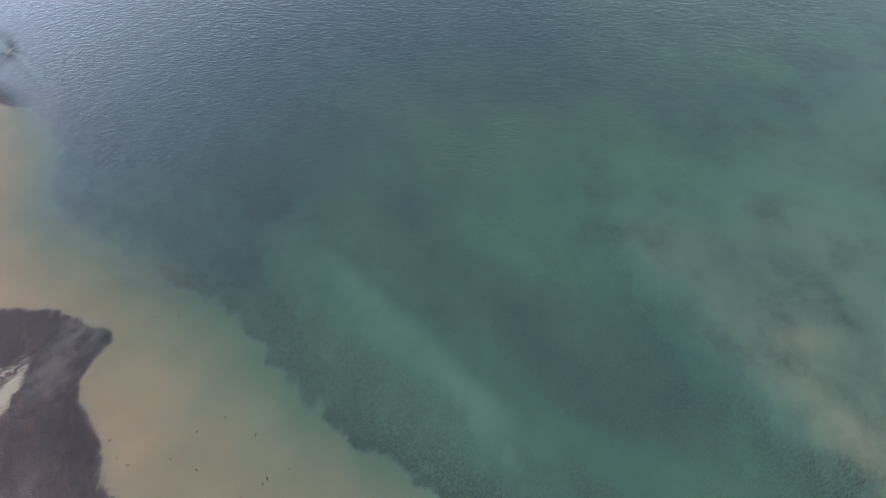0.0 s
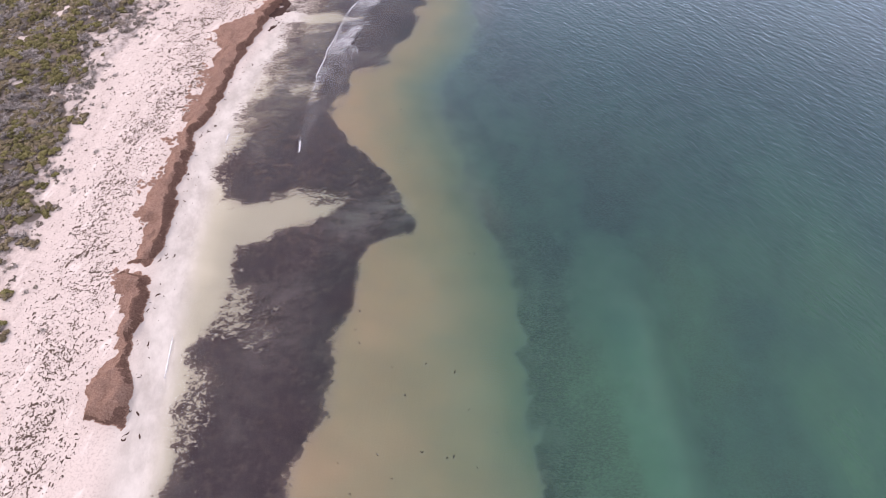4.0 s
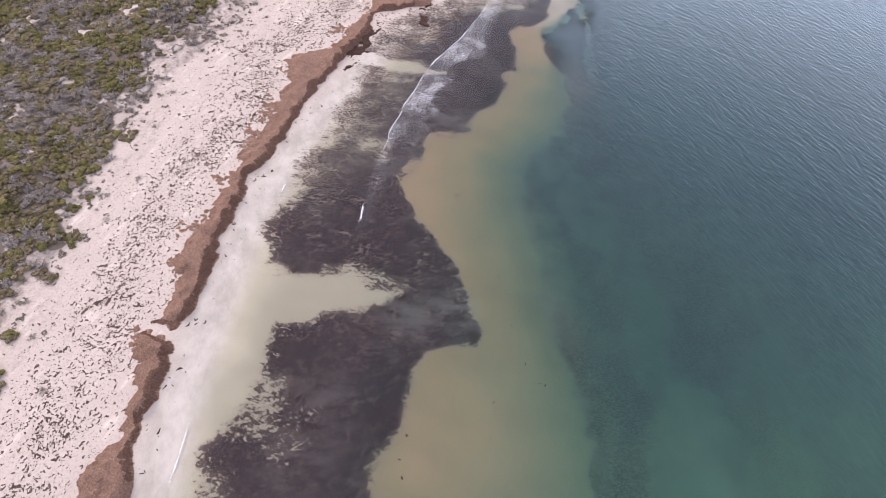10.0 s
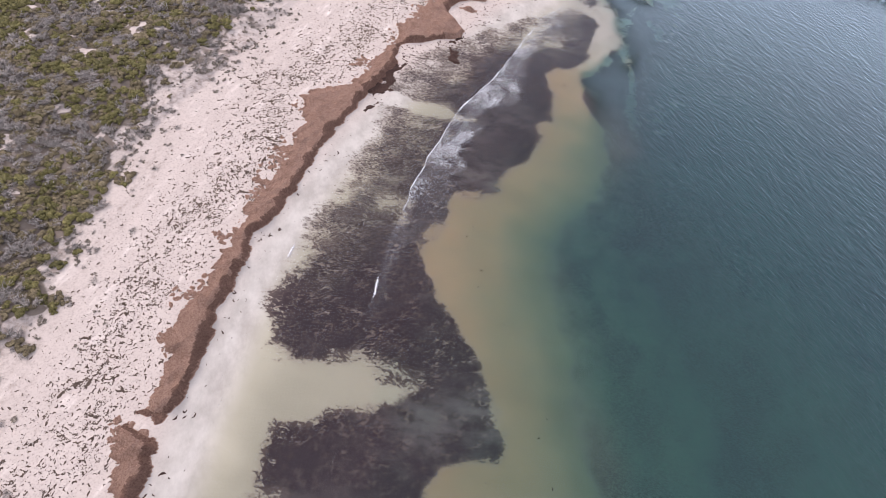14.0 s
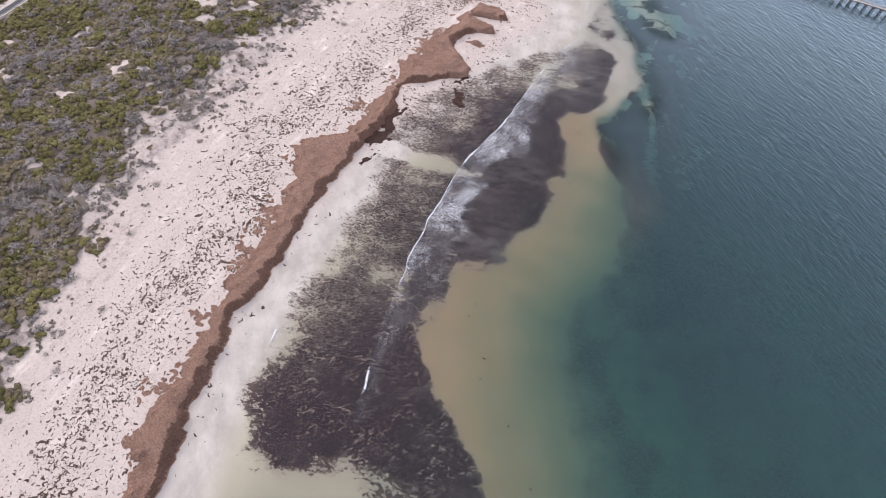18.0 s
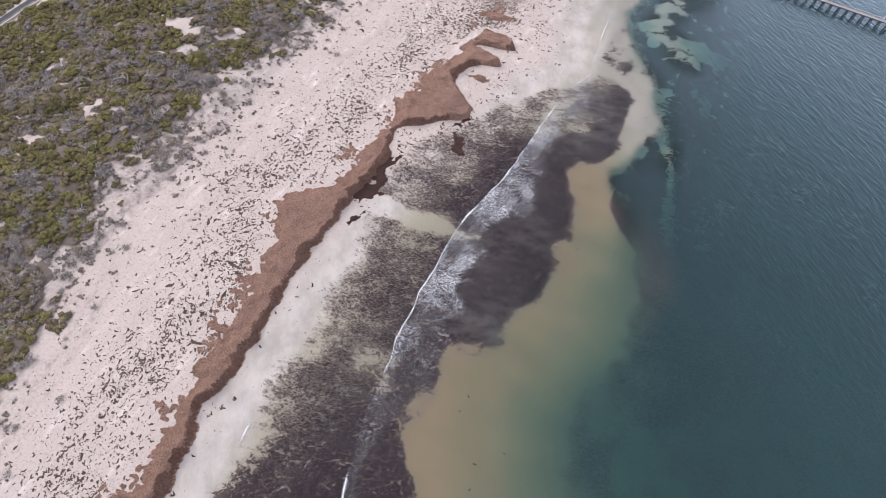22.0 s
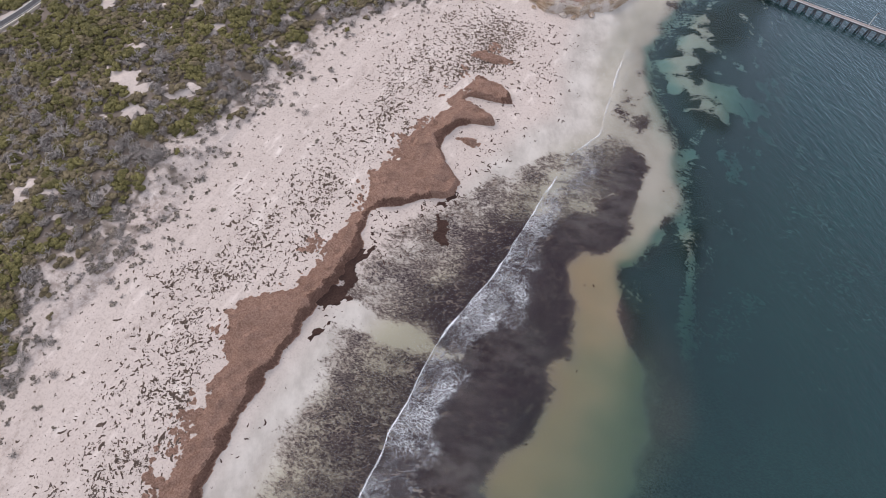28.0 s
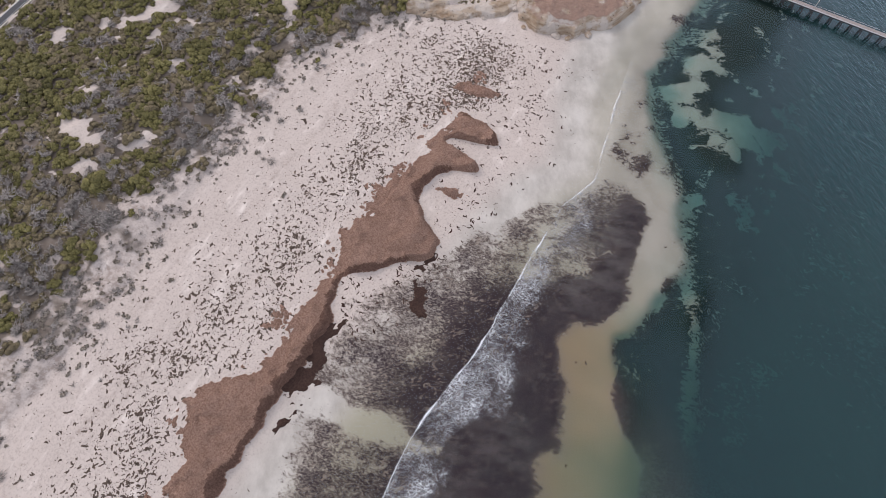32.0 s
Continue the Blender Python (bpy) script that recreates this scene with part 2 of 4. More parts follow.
def foam_material(name, size, lace):
    m = Mat(name)
    t = m.t
    tatter, blot = m.noise(0.5, 4, rough=0.7), m.noise(2.2, 4)
    edge = m.voronoi(size, "DISTANCE_TO_EDGE", (0.7, 1.2, 1), warp=0.5)
    fine = m.voronoi(size * 0.45, "DISTANCE_TO_EDGE", warp=0.35)
    web = m.math("MAXIMUM", m.ramp(edge, lace, lace * 0.15), m.math("MULTIPLY", m.ramp(fine, lace, 0.0), 0.75))
    web = m.math("MULTIPLY", web, m.ramp(m.math("ADD", tatter, m.math("MULTIPLY", m.math("SUBTRACT", m.attr("foam"), 0.5), 0.5)), 0.28, 0.56))
    cover = m.ramp(m.math("ADD", m.attr("foam"), m.math("MULTIPLY", m.math("SUBTRACT", blot, 0.5), 0.3)), 0.0, 0.8)
    solid = m.math("MULTIPLY", m.ramp(m.attr("foam"), 0.9, 1.02), m.ramp(tatter, 0.3, 0.5))
    alpha = m.math("MAXIMUM", m.math("MULTIPLY", m.math("ADD", m.math("MULTIPLY", web, 0.85), 0.01), cover), solid)
    m.put(m.p.inputs["Alpha"], m.math("MULTIPLY", alpha, 0.95))
    return m.finish(m.mix(m.noise(0.3, 3), (0.66, 0.69, 0.74), (0.84, 0.86, 0.88)), 0.7, 0.3)


GROUND, WATER = ground_material(), water_material()
WRACK = fibre_material("dry_seagrass", (0.275, 0.162, 0.118), (0.53, 0.345, 0.27))
# the dry seagrass again, darkened: shade of the bank's seaward side as colour
WRACK_FACE = fibre_material("shaded_seagrass", (0.155, 0.086, 0.064), (0.33, 0.20, 0.155))
WRACK_WET = fibre_material("wet_seagrass", (0.066, 0.037, 0.030), (0.13, 0.078, 0.064), 0.6)
SCRAP = fibre_material("seagrass_scraps", (0.135, 0.10, 0.082), (0.265, 0.20, 0.165))
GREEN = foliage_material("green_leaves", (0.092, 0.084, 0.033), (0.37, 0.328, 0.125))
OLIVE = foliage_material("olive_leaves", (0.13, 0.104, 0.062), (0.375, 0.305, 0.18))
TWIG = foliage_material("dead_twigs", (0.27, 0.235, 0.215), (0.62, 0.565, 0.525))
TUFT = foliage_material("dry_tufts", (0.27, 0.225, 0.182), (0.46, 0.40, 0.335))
ROCK = rock_material()
TIMBER = plain_material("jetty_timber", (0.030, 0.032, 0.036), (0.075, 0.074, 0.076))
DECKING = plain_material("jetty_decking", (0.26, 0.225, 0.21), (0.38, 0.335, 0.315), 1.2)
STEEL = plain_material("painted_steel", (0.5, 0.5, 0.5), (0.62, 0.62, 0.62), 0.5, 0.5, 0.2)
ASPHALT = plain_material("asphalt", (0.05, 0.05, 0.055), (0.085, 0.085, 0.09), 2.0)
GRAVEL = plain_material("road_verge", (0.42, 0.38, 0.33), (0.56, 0.51, 0.45), 1.0)
PAINT = plain_material("road_paint", (0.6, 0.6, 0.58), (0.75, 0.75, 0.73), 1.0)
LACE = foam_material("foam_lace", 0.32, 0.11)


# ---- numbers along the shore: (y, x) ----
def line(*pairs):
    """A curve through the pairs with its corners rounded off."""
    ys, xs = zip(*pairs)
    fine = np.arange(-60, 221, 0.1)
    bell = np.exp(-np.linspace(-2, 2, 23) ** 2)
    soft = np.convolve(np.pad(np.interp(fine, ys, xs), 11, "edge"), bell / bell.sum(), "valid")
    return lambda y: np.interp(y, fine, soft)


waterline = line((-40, -52), (0, -62), (13, -67), (21, -70), (29, -73), (39, -76.5), (48, -79), (56, -81), (69, -82.5), (80, -82.5), (92, -82),
                 (100, -80), (105, -78), (113, -76), (120, -75), (128, -73), (133, -70), (137, -71), (144, -73.5), (152, -74.5), (160, -74), (200, -68))
weed_in = line((-40, -50), (13, -64), (16, -66), (20, -67), (26, -68), (34, -68.8), (40, -70.5), (44, -74), (51, -78), (56, -79.8), (67, -80), (76, -82), (84, -83),
               (90, -82.5), (95, -85), (100, -83), (105, -82), (113, -77), (120, -72), (127, -69), (134, -66))
weed_out = line((-40, -44), (0, -45.5), (17, -49.4), (23, -50.4), (31, -51.6), (39, -52), (44, -53), (46, -50), (48, -47), (52, -46), (54.5, -51), (58, -56.5),
                (61, -60), (63, -63), (67, -66.5), (72, -66.2), (77, -65.5), (80, -64), (81.5, -62), (84, -60.4), (94, -60.6), (104, -61), (110, -62.5),
                (114, -62.5), (117, -59.7), (122, -60), (128, -61), (132, -62.5), (136, -66))
bar_out = line((-40, -14), (0, -18), (12, -23), (22, -28), (28, -30), (35, -32), (41, -34), (46, -37), (54, -42), (63, -47), (70, -51), (76, -54), (82, -53),
               (86, -51), (91, -50), (97, -50), (104, -52), (109, -55), (114, -57.5), (116, -55), (121, -54), (127, -54), (135, -56.5), (139, -58.5), (145, -62), (152, -66), (200, -60))
berm_out = line((14, -71), (16, -72), (19, -72.5), (21, -74), (26, -76), (31, -77.5), (35, -79), (41, -80.5), (47, -82.5), (54, -84.3), (58, -85.3), (60.3, -87),
                (61, -86.4), (64, -86), (73, -86.8), (86, -87.8), (92, -88), (97, -87.5), (101.5, -87), (103, -88.5), (106, -89), (107.5, -88), (108.5, -86),
                (111, -84), (113, -80.5), (116, -80.7), (117, -83), (120, -86.4), (123.5, -85.6), (125.6, -84), (126.6, -80.6), (127.8, -80.8), (128.8, -87.2), (130.2, -87), (131.2, -80.6), (133.2, -80.6), (134.4, -85.5), (135.2, -89))
berm_in = line((14, -75), (19, -78), (20.5, -77.3), (24, -78.3), (28, -80.3), (35, -83), (42, -84.3), (44, -86.2), (51, -87.2), (56, -88.2), (60, -89.6), (64, -89.2),
               (70, -90.2), (76, -91), (80, -92), (83, -93.5), (86, -96), (89, -95.3), (92, -91.8), (100, -91.3), (105, -91.8), (107, -90), (108.5, -91.5), (112, -92.5), (115, -89.7),
               (119, -90), (122, -89), (128, -88), (135, -87.5))
dune_toe = line((-40, -84), (26, -98), (37, -101), (42, -103), (53, -107), (61, -109), (74, -112.5), (95, -112.5), (116, -113), (125, -112), (132, -113), (138, -110), (146, -104), (152, -98), (200, -90))
scrub_edge = line((-40, -86), (20, -98.5), (30, -101), (39, -104.5), (46, -107.2), (52, -109.8), (59, -112.6), (65, -115), (73, -119.3), (81, -121.2), (90, -121), (98, -120.8), (105, -120.4),
                  (112, -118.3), (121, -117), (131, -116), (138, -112), (146, -108.5), (153, -104), (162, -98), (200, -90))



ROAD_X = -158.2


# ---- noise on arrays ----
TABLE = np.random.RandomState(7).rand(256, 256)


def value_noise(x, y):
    xi, yi = np.floor(x).astype(int), np.floor(y).astype(int)
    u, v = x - xi, y - yi
    u, v = u * u * (3 - 2 * u), v * v * (3 - 2 * v)
    a, b = TABLE[xi % 256, yi % 256], TABLE[(xi + 1) % 256, yi % 256]
    c, d = TABLE[xi % 256, (yi + 1) % 256], TABLE[(xi + 1) % 256, (yi + 1) % 256]
    return (a * (1 - u) + b * u) * (1 - v) + (c * (1 - u) + d * u) * v


def fbm(x, y, size, octaves=4):
    """About -1 to 1."""
    total, gain, f = 0.0, 1.0, 1.0 / size
    for n in range(octaves):
        total = total + gain * (value_noise(x * f + 17.3 * n, y * f + 41.7 * n) * 2 - 1)
        gain, f = gain * 0.5, f * 2.03
    return total / 0.85


def step(v, lo, hi):
    u = np.clip((v - lo) / (hi - lo), 0, 1)
    return u * u * (3 - 2 * u)


# ---- the lie of the land ----
def scrub(x, y):
    """1 under thick scrub, 0 on open sand; with bare pockets and the sandy track."""
    s = step(scrub_edge(y) + 1.9 + 1.9 * fbm(x, y, 5.0, 5) - x, -0.7, 0.9)
    loose = 0.5 * step(scrub_edge(y) + 2.5 - x, -4.5, 0) * step(fbm(x + 33, y, 2.4, 4), 0.05, 0.5)
    s = np.maximum(s, loose)
    for cx, cy, rx, ry in ((-131.8, 107.6, 3.4, 1.5), (-127, 104.4, 1.5, 1.5), (-122.4, 109.4, 1.4, 2.4), (-119.2, 129, 1.2, 3.0), (-131, 130.5, 1.9, 1.2), (-138.6, 123, 0.8, 1.1), (-138, 132, 1.3, 0.9), (-126, 88, 1.2, 0.7)):
        s = s * step(np.hypot((x - cx) / rx, (y - cy) / ry) + 0.75 * fbm(x, y, 1.5, 4), 0.6, 1.2)
    track = step(np.abs(x + 116 + (y - 134) * 0.62 - 2.0 * step(y, 140, 150)) + 0.6 * fbm(x, y, 3.0), 0.9, 1.9)
    path = step(np.abs((x + 136) - 0.55 * (y - 132)) + 0.5 * fbm(x, y, 2.0), 0.5, 1.1)
    path = np.where((y > 124) & (y < 139), path, 1.0)
    holes = step(fbm(x + 90, y, 2.2, 4), -1.15, -0.85)
    return np.where(y > 131, s * track, s) * path * holes * step(np.abs(x - ROAD_X), 1.5, 2.2)


def land(x, y):
    """The height of the sand, the seabed and the dunes."""
    w, toe = waterline(y), dune_toe(y) + 0.8 * fbm(x, y, 5.0)
    beach = np.interp((w - x) / np.maximum(w - toe, 1), (-0.02, 0, 0.25, 1.0), (-0.03, 0.0, 0.45, 0.95))
    rise = step(toe - x, -0.1, 0.7) * (0.28 + 0.3 * fbm(x, y, 9.0)) + step(toe - x, 0.3, 2.4) * 0.2 + step(toe - x, 1.0, 16.0) * 1.2
    inland = beach + rise + step(toe - x, 1.0, 6.0) * (0.42 * fbm(x, y, 6.0, 6) + 0.5 * fbm(x, y, 22.0, 2)) + 0.035 * fbm(x, y, 2.5, 5)
    bar = bar_out(y) + 1.2 * fbm(x, y, 9.0) + 0.5 * fbm(x, y, 2.5) * step(y, 90, 105)
    off = x - w
    shelf = -np.interp(off, (0, 3, 10, 20, 40), (0.0, 0.10, 0.25, 0.46, 0.75)) + 0.05 * fbm(x, y, 4.0) - 0.3 * step(y, 128, 142) * step(off, 5, 12)
    past = np.where(x < bar, (x - bar) * (1 + 4.0 * step(y, 100, 112)), x - bar)
    drop = np.interp(past, (-10, -5, -2, 0, 2, 5, 12, 30, 60), (0, 0.12, 0.35, 0.6, 0.95, 1.5, 2.6, 3.8, 4.8)) + 0.9 * step(y, 80, 100) * step(x - bar, 2, 10)
    drop = drop - 2.95 * step(y, 136, 143) * step(-x, 42, 54) * step(x - bar, 1, 8)
    sea = shelf - np.maximum(drop + 0.25 * fbm(x, y, 11.0) * step(x - bar, 0, 6), 0) * np.where(x > w, 1, 0)
    ridge = 1.6 * np.exp(-((x - np.interp(y, (10, 22, 32, 45, 60), (-10.5, -12, -15.5, -19.5, -23)) + 1.2 * fbm(x, y, 9.0)) / 3.8) ** 2) * step(y, 0, 14) * step(-y, -64, -36) * step(x - bar, 4, 10)
    ridge = ridge + 1.1 * np.exp(-((x + 50.2 + 0.35 * (y - 119) + 0.4 * fbm(x, y, 4.0)) / 2.2) ** 2) * step(x - bar, 1, 4) * step(y, 105, 112) * step(-y, -128, -122)
    ridge = ridge + 0.35 * np.exp(-((x + 36) / 7.0) ** 2 - ((y - 68) / 16.0) ** 2) + 3.7 * step(x, 3, 17) * step(-y, -50, -16)
    sea = sea + ridge * step(x - bar, 0, 3)
    return np.where(x > w, sea, inland) + 0.8 * step(y, 152, 166) * step(-x, 78, 86)


def weed_field(x, y):
    """Above 0 inside the seagrass beds, in about metres / 3."""
    reach = np.interp(y, (20, 36, 50, 58, 100, 125), (5.0, 4.0, 5.0, 8.0, 8.5, 4.5))
    combed = np.interp((x - weed_in(y) + 3.0 * step(y, 88, 98) * step(-y, -132, -124) + 1.2 * fbm(x, y, 6.0)) / reach, (-0.5, 0, 0.2, 0.9, 1.5), (-1.1, -0.2, 0.15, 0.36, 0.8)) + 0.16 * fbm(x, y, 3.2, 3)
    inside = np.minimum(combed, (weed_out(y) + 1.8 * step(y, 84, 92) * step(-y, -114, -106) - x + (1.9 - 1.1 * step(y, 82, 90) * step(-y, -116, -110) - 1.1 * step(-y, -44, -36)) * fbm(x, y + 30, 5.5, 6)) / 3.2)
    field = np.minimum(inside, 1.0)
    gap = np.interp(x, (-84, -76, -70, -64, -60, -55), (7.5, 7.0, 6.2, 3.8, 0.6, -7.0)) - np.abs(y - (43.0 + 0.62 * (x + 70))) + 2.4 * fbm(x * 0.7, y, 5.0, 5)
    field = np.minimum(field, -gap / 4.5)
    strip = 1.5 - np.abs(y - (92.6 + 0.12 * (x + 84))) + 0.9 * fbm(x, y, 3.0)
    field = np.where((x < -69) & (x > -90), np.minimum(field, np.maximum(-strip / 2.2, -0.45) + 0.5 * step(x, -76, -69)), field)
    # thinner patches where the swash has combed the bed
    for cx, cy, rx, ry, much in ((-72, 73, 7, 4, 0.42), (-68, 119, 4.0, 8, 0.5), (-66, 122, 4.2, 6, 0.25), (-63.5, 124, 4, 6, 0.3), (-67, 96, 3.5, 7, 0.1), (-49.5, 51, 4, 2.2, 0.4),
                                 (-62, 112, 2.5, 3, 0.3), (-60, 29, 3, 9, 0.35), (-50, 14, 4, 5, 0.5)):
        field = field - much * (1 - step(np.hypot((x - cx) / rx, (y - cy) / ry) + 0.3 * fbm(x, y, 3.0), 0.4, 1.1))
    field = field - 0.22 * step(fbm(x * 0.7 + 70, y, 6.5, 5), 0.15, 0.85)
    field = field - 2.0 * step(y, 133, 137)
    field = np.where(y > 134, np.maximum(field, -0.45 + 0.5 * fbm(x, y, 3.0, 5) - 0.6 * step(-x, 66, 70)), field)
    # meadows on the deeper floor and the reefs towards the point
    bar = bar_out(y)
    off_bar = x - bar + 2.0 * fbm(x, y, 8.0)
    south = np.interp(off_bar, (-1, 2, 5, 10, 13, 18, 21, 27, 34, 60), (-0.5, 0.35, 0.6, 0.5, -0.4, -0.6, 0.15, 0.3, -0.5, -0.5)) + 0.4 * fbm(x * 1.5, y, 5.0, 5)
    south = south - 1.0 * np.exp(-((x - np.interp(y, (10, 22, 32, 45, 60), (-10.5, -12, -15.5, -19.5, -23))) / 4.5) ** 2) * step(-y, -64, -40)
    south = np.where(y > 50, south - 0.8 * step(y, 50, 62) * step(-off_bar, -12, -4), south)
    north = np.interp(off_bar, (-1.6, -0.4, 3, 60), (-0.5, 0.25, 0.8, 0.7)) + 0.4 * fbm(x, y, 6.0)
    deep = south + (north - south) * step(y, 76, 104)
    reef = step(y, 132, 137) * step(x - bar, 0, 3) * step(-x, 38, 46)
    clear = ((-55.5, 149.6, 5.5, 2.6, 1.5), (-49.6, 150.8, 3, 2.2, 1.2), (-60, 147.3, 2.6, 1.6, 1.2), (-52, 144.6, 1.9, 1.8, 1.3), (-57, 145, 1.8, 0.9, 1.0), (-57.5, 157.5, 5, 1.6, 1.4), (-55, 134.1, 0.9, 1.8, 1.5), (-51.4, 135, 1.4, 0.8, 1.0), (-62, 152, 3, 3, 1.0), (-62, 163, 4, 1.5, 1.0))
    wx, wy = x + 1.2 * fbm(x, y, 3.0), y + 1.2 * fbm(x + 40, y, 3.0)
    holes = sum(h * np.exp(-((wx - cx) / rx) ** 2 - ((wy - cy) / ry) ** 2) for cx, cy, rx, ry, h in clear)
    deep = deep * (1 - reef) + reef * (0.62 + 0.75 * fbm(x, y, 2.2, 5) - 1.25 * holes)
    deep = deep - 1.1 * np.exp(-((x + 50.2 + 0.35 * (y - 119) + 0.6 * fbm(x, y, 3.0)) / 1.1) ** 2) * step(y, 104, 110) * step(-y, -130, -124)
    deep = np.where(reef > 0.3, deep, (0.3 + 0.06 * step(y, 100, 112)) * deep)
    far_side = step((x - bar + 0.8 * fbm(x, y, 2.2) + 1.7 * step(y, 95, 108)) / np.interp(y, (20, 36, 45, 88, 104), (1.0, 1.2, 3.0, 3.0, 1.0)), -0.5, 1.6)
    return np.maximum(field, -0.7) * (1 - far_side) + deep * far_side


def silt(x, y):
    """1 where stirred-up sand clouds the seagrass."""
    total = 0.3 * np.clip(fbm(x + 20, y, 7.0, 4), 0, 1)
    for cx, cy, rx, ry, much in ((-49.5, 51.5, 4.5, 3.5, 0.9), (-56, 47.5, 5, 3.5, 0.8), (-61.5, 84, 5, 4.5, 0.75), (-60, 29, 3.5, 9, 0.5), (-64, 122, 5, 7.5, 1.1), (-66, 97, 4, 7, 0.45), (-68, 70, 5, 4, 0.4)):
        total = total + much * np.exp(-((x - cx) / rx) ** 2 - ((y - cy) / ry) ** 2)
    return np.clip(total, 0, 0.95)


def grid_object(name, xs, ys, z, material, keep=None, **fields):
    """One sheet over the lattice xs by ys, cut to the cells in keep, with its fields as attributes."""
    nx, ny = len(xs), len(ys)
    gx, gy = np.meshgrid(xs, ys)
    index = np.arange(nx * ny).reshape(ny, nx)
    quads = np.stack([index[:-1, :-1], index[:-1, 1:], index[1:, 1:], index[1:, :-1]], -1)
    quads = quads.reshape(-1, 4) if keep is None else quads[keep]
    used, flat = np.unique(quads, return_inverse=True)
    return array_object(name, np.stack([gx.ravel(), gy.ravel(), z.ravel()], 1)[used], flat.reshape(-1, 4), material, **{k: v.ravel()[used] for k, v in fields.items()})


def array_mesh(name, verts, faces, material, smooth=True, **fields):
    me = bpy.data.meshes.new(name)
    faces = np.asarray(faces, np.int32)
    n, k = faces.shape
    me.vertices.add(len(verts))
    me.vertices.foreach_set("co", np.asarray(verts, np.float32).ravel())
    me.loops.add(n * k)
    me.loops.foreach_set("vertex_index", faces.ravel())
    me.polygons.add(n)
    me.polygons.foreach_set("loop_start", np.arange(0, n * k, k, dtype=np.int32))
    me.polygons.foreach_set("use_smooth", np.full(n, smooth))
    for key, v in fields.items():
        me.attributes.new(key, "FLOAT", "POINT").data.foreach_set("value", np.asarray(v, np.float32))
    me.update(calc_edges=True)
    me.validate()
    me.materials.append(material)
    return me


def array_object(name, verts, faces, material, smooth=True, **fields):
    return new(name, array_mesh(name, verts, faces, material, smooth, **fields))


def part(name, bm, material, parent, label=""):
    me = bpy.data.meshes.new(name)
    bm.to_mesh(me)
    bm.free()
    me.materials.append(material)
    ob = new(name, me)
    ob.parent = parent
    return tagged(ob, label)


def box(bm, x0, x1, y0, y1, z0, z1):
    m = Matrix.Translation(((x0 + x1) / 2, (y0 + y1) / 2, (z0 + z1) / 2)) @ Matrix.Diagonal((x1 - x0, y1 - y0, z1 - z0, 1))
    return bmesh.ops.create_cube(bm, size=1, matrix=m)["verts"]


def rod(bm, a, b, r0, r1, sides=6):
    a, b = Vector(a), Vector(b)
    m = Matrix.Translation((a + b) / 2) @ (b - a).to_track_quat("Z", "Y").to_matrix().to_4x4()
    bmesh.ops.create_cone(bm, cap_ends=True, segments=sides, radius1=r0, radius2=r1, depth=(b - a).length, matrix=m)


def ruts(x, y):
    """Faint trampled lines along the upper beach."""
    total = 0.0
    for off_, wide in ((3.2, 0.35), (4.9, 0.35), (8.5, 0.5), (10.0, 0.3)):
        total = total + np.exp(-((x - dune_toe(y) - off_ + 0.5 * fbm(x * 0, y, 18.0, 2)) / wide) ** 2) * np.clip(0.45 + 0.6 * fbm(x * 0 + off_ * 9, y, 12.0, 2), 0, 1)
    lip = np.exp(-((x - dune_toe(y) - 0.8 * fbm(x, y, 5.0) + 0.2) / 0.7) ** 2) * np.clip(0.5 + fbm(x * 0, y, 8.0, 3), 0, 1)
    foot = np.exp(-((x - dune_toe(y) + 3.0) / 4.5) ** 2) * np.clip(0.45 + 0.8 * fbm(x + 30, y, 3.0, 5), 0, 1)
    return np.clip(0.7 * np.clip(total, 0, 1) + 0.9 * lip + 0.9 * foot, 0, 1) * step(y, 5, 15) * step(-y, -148, -138)


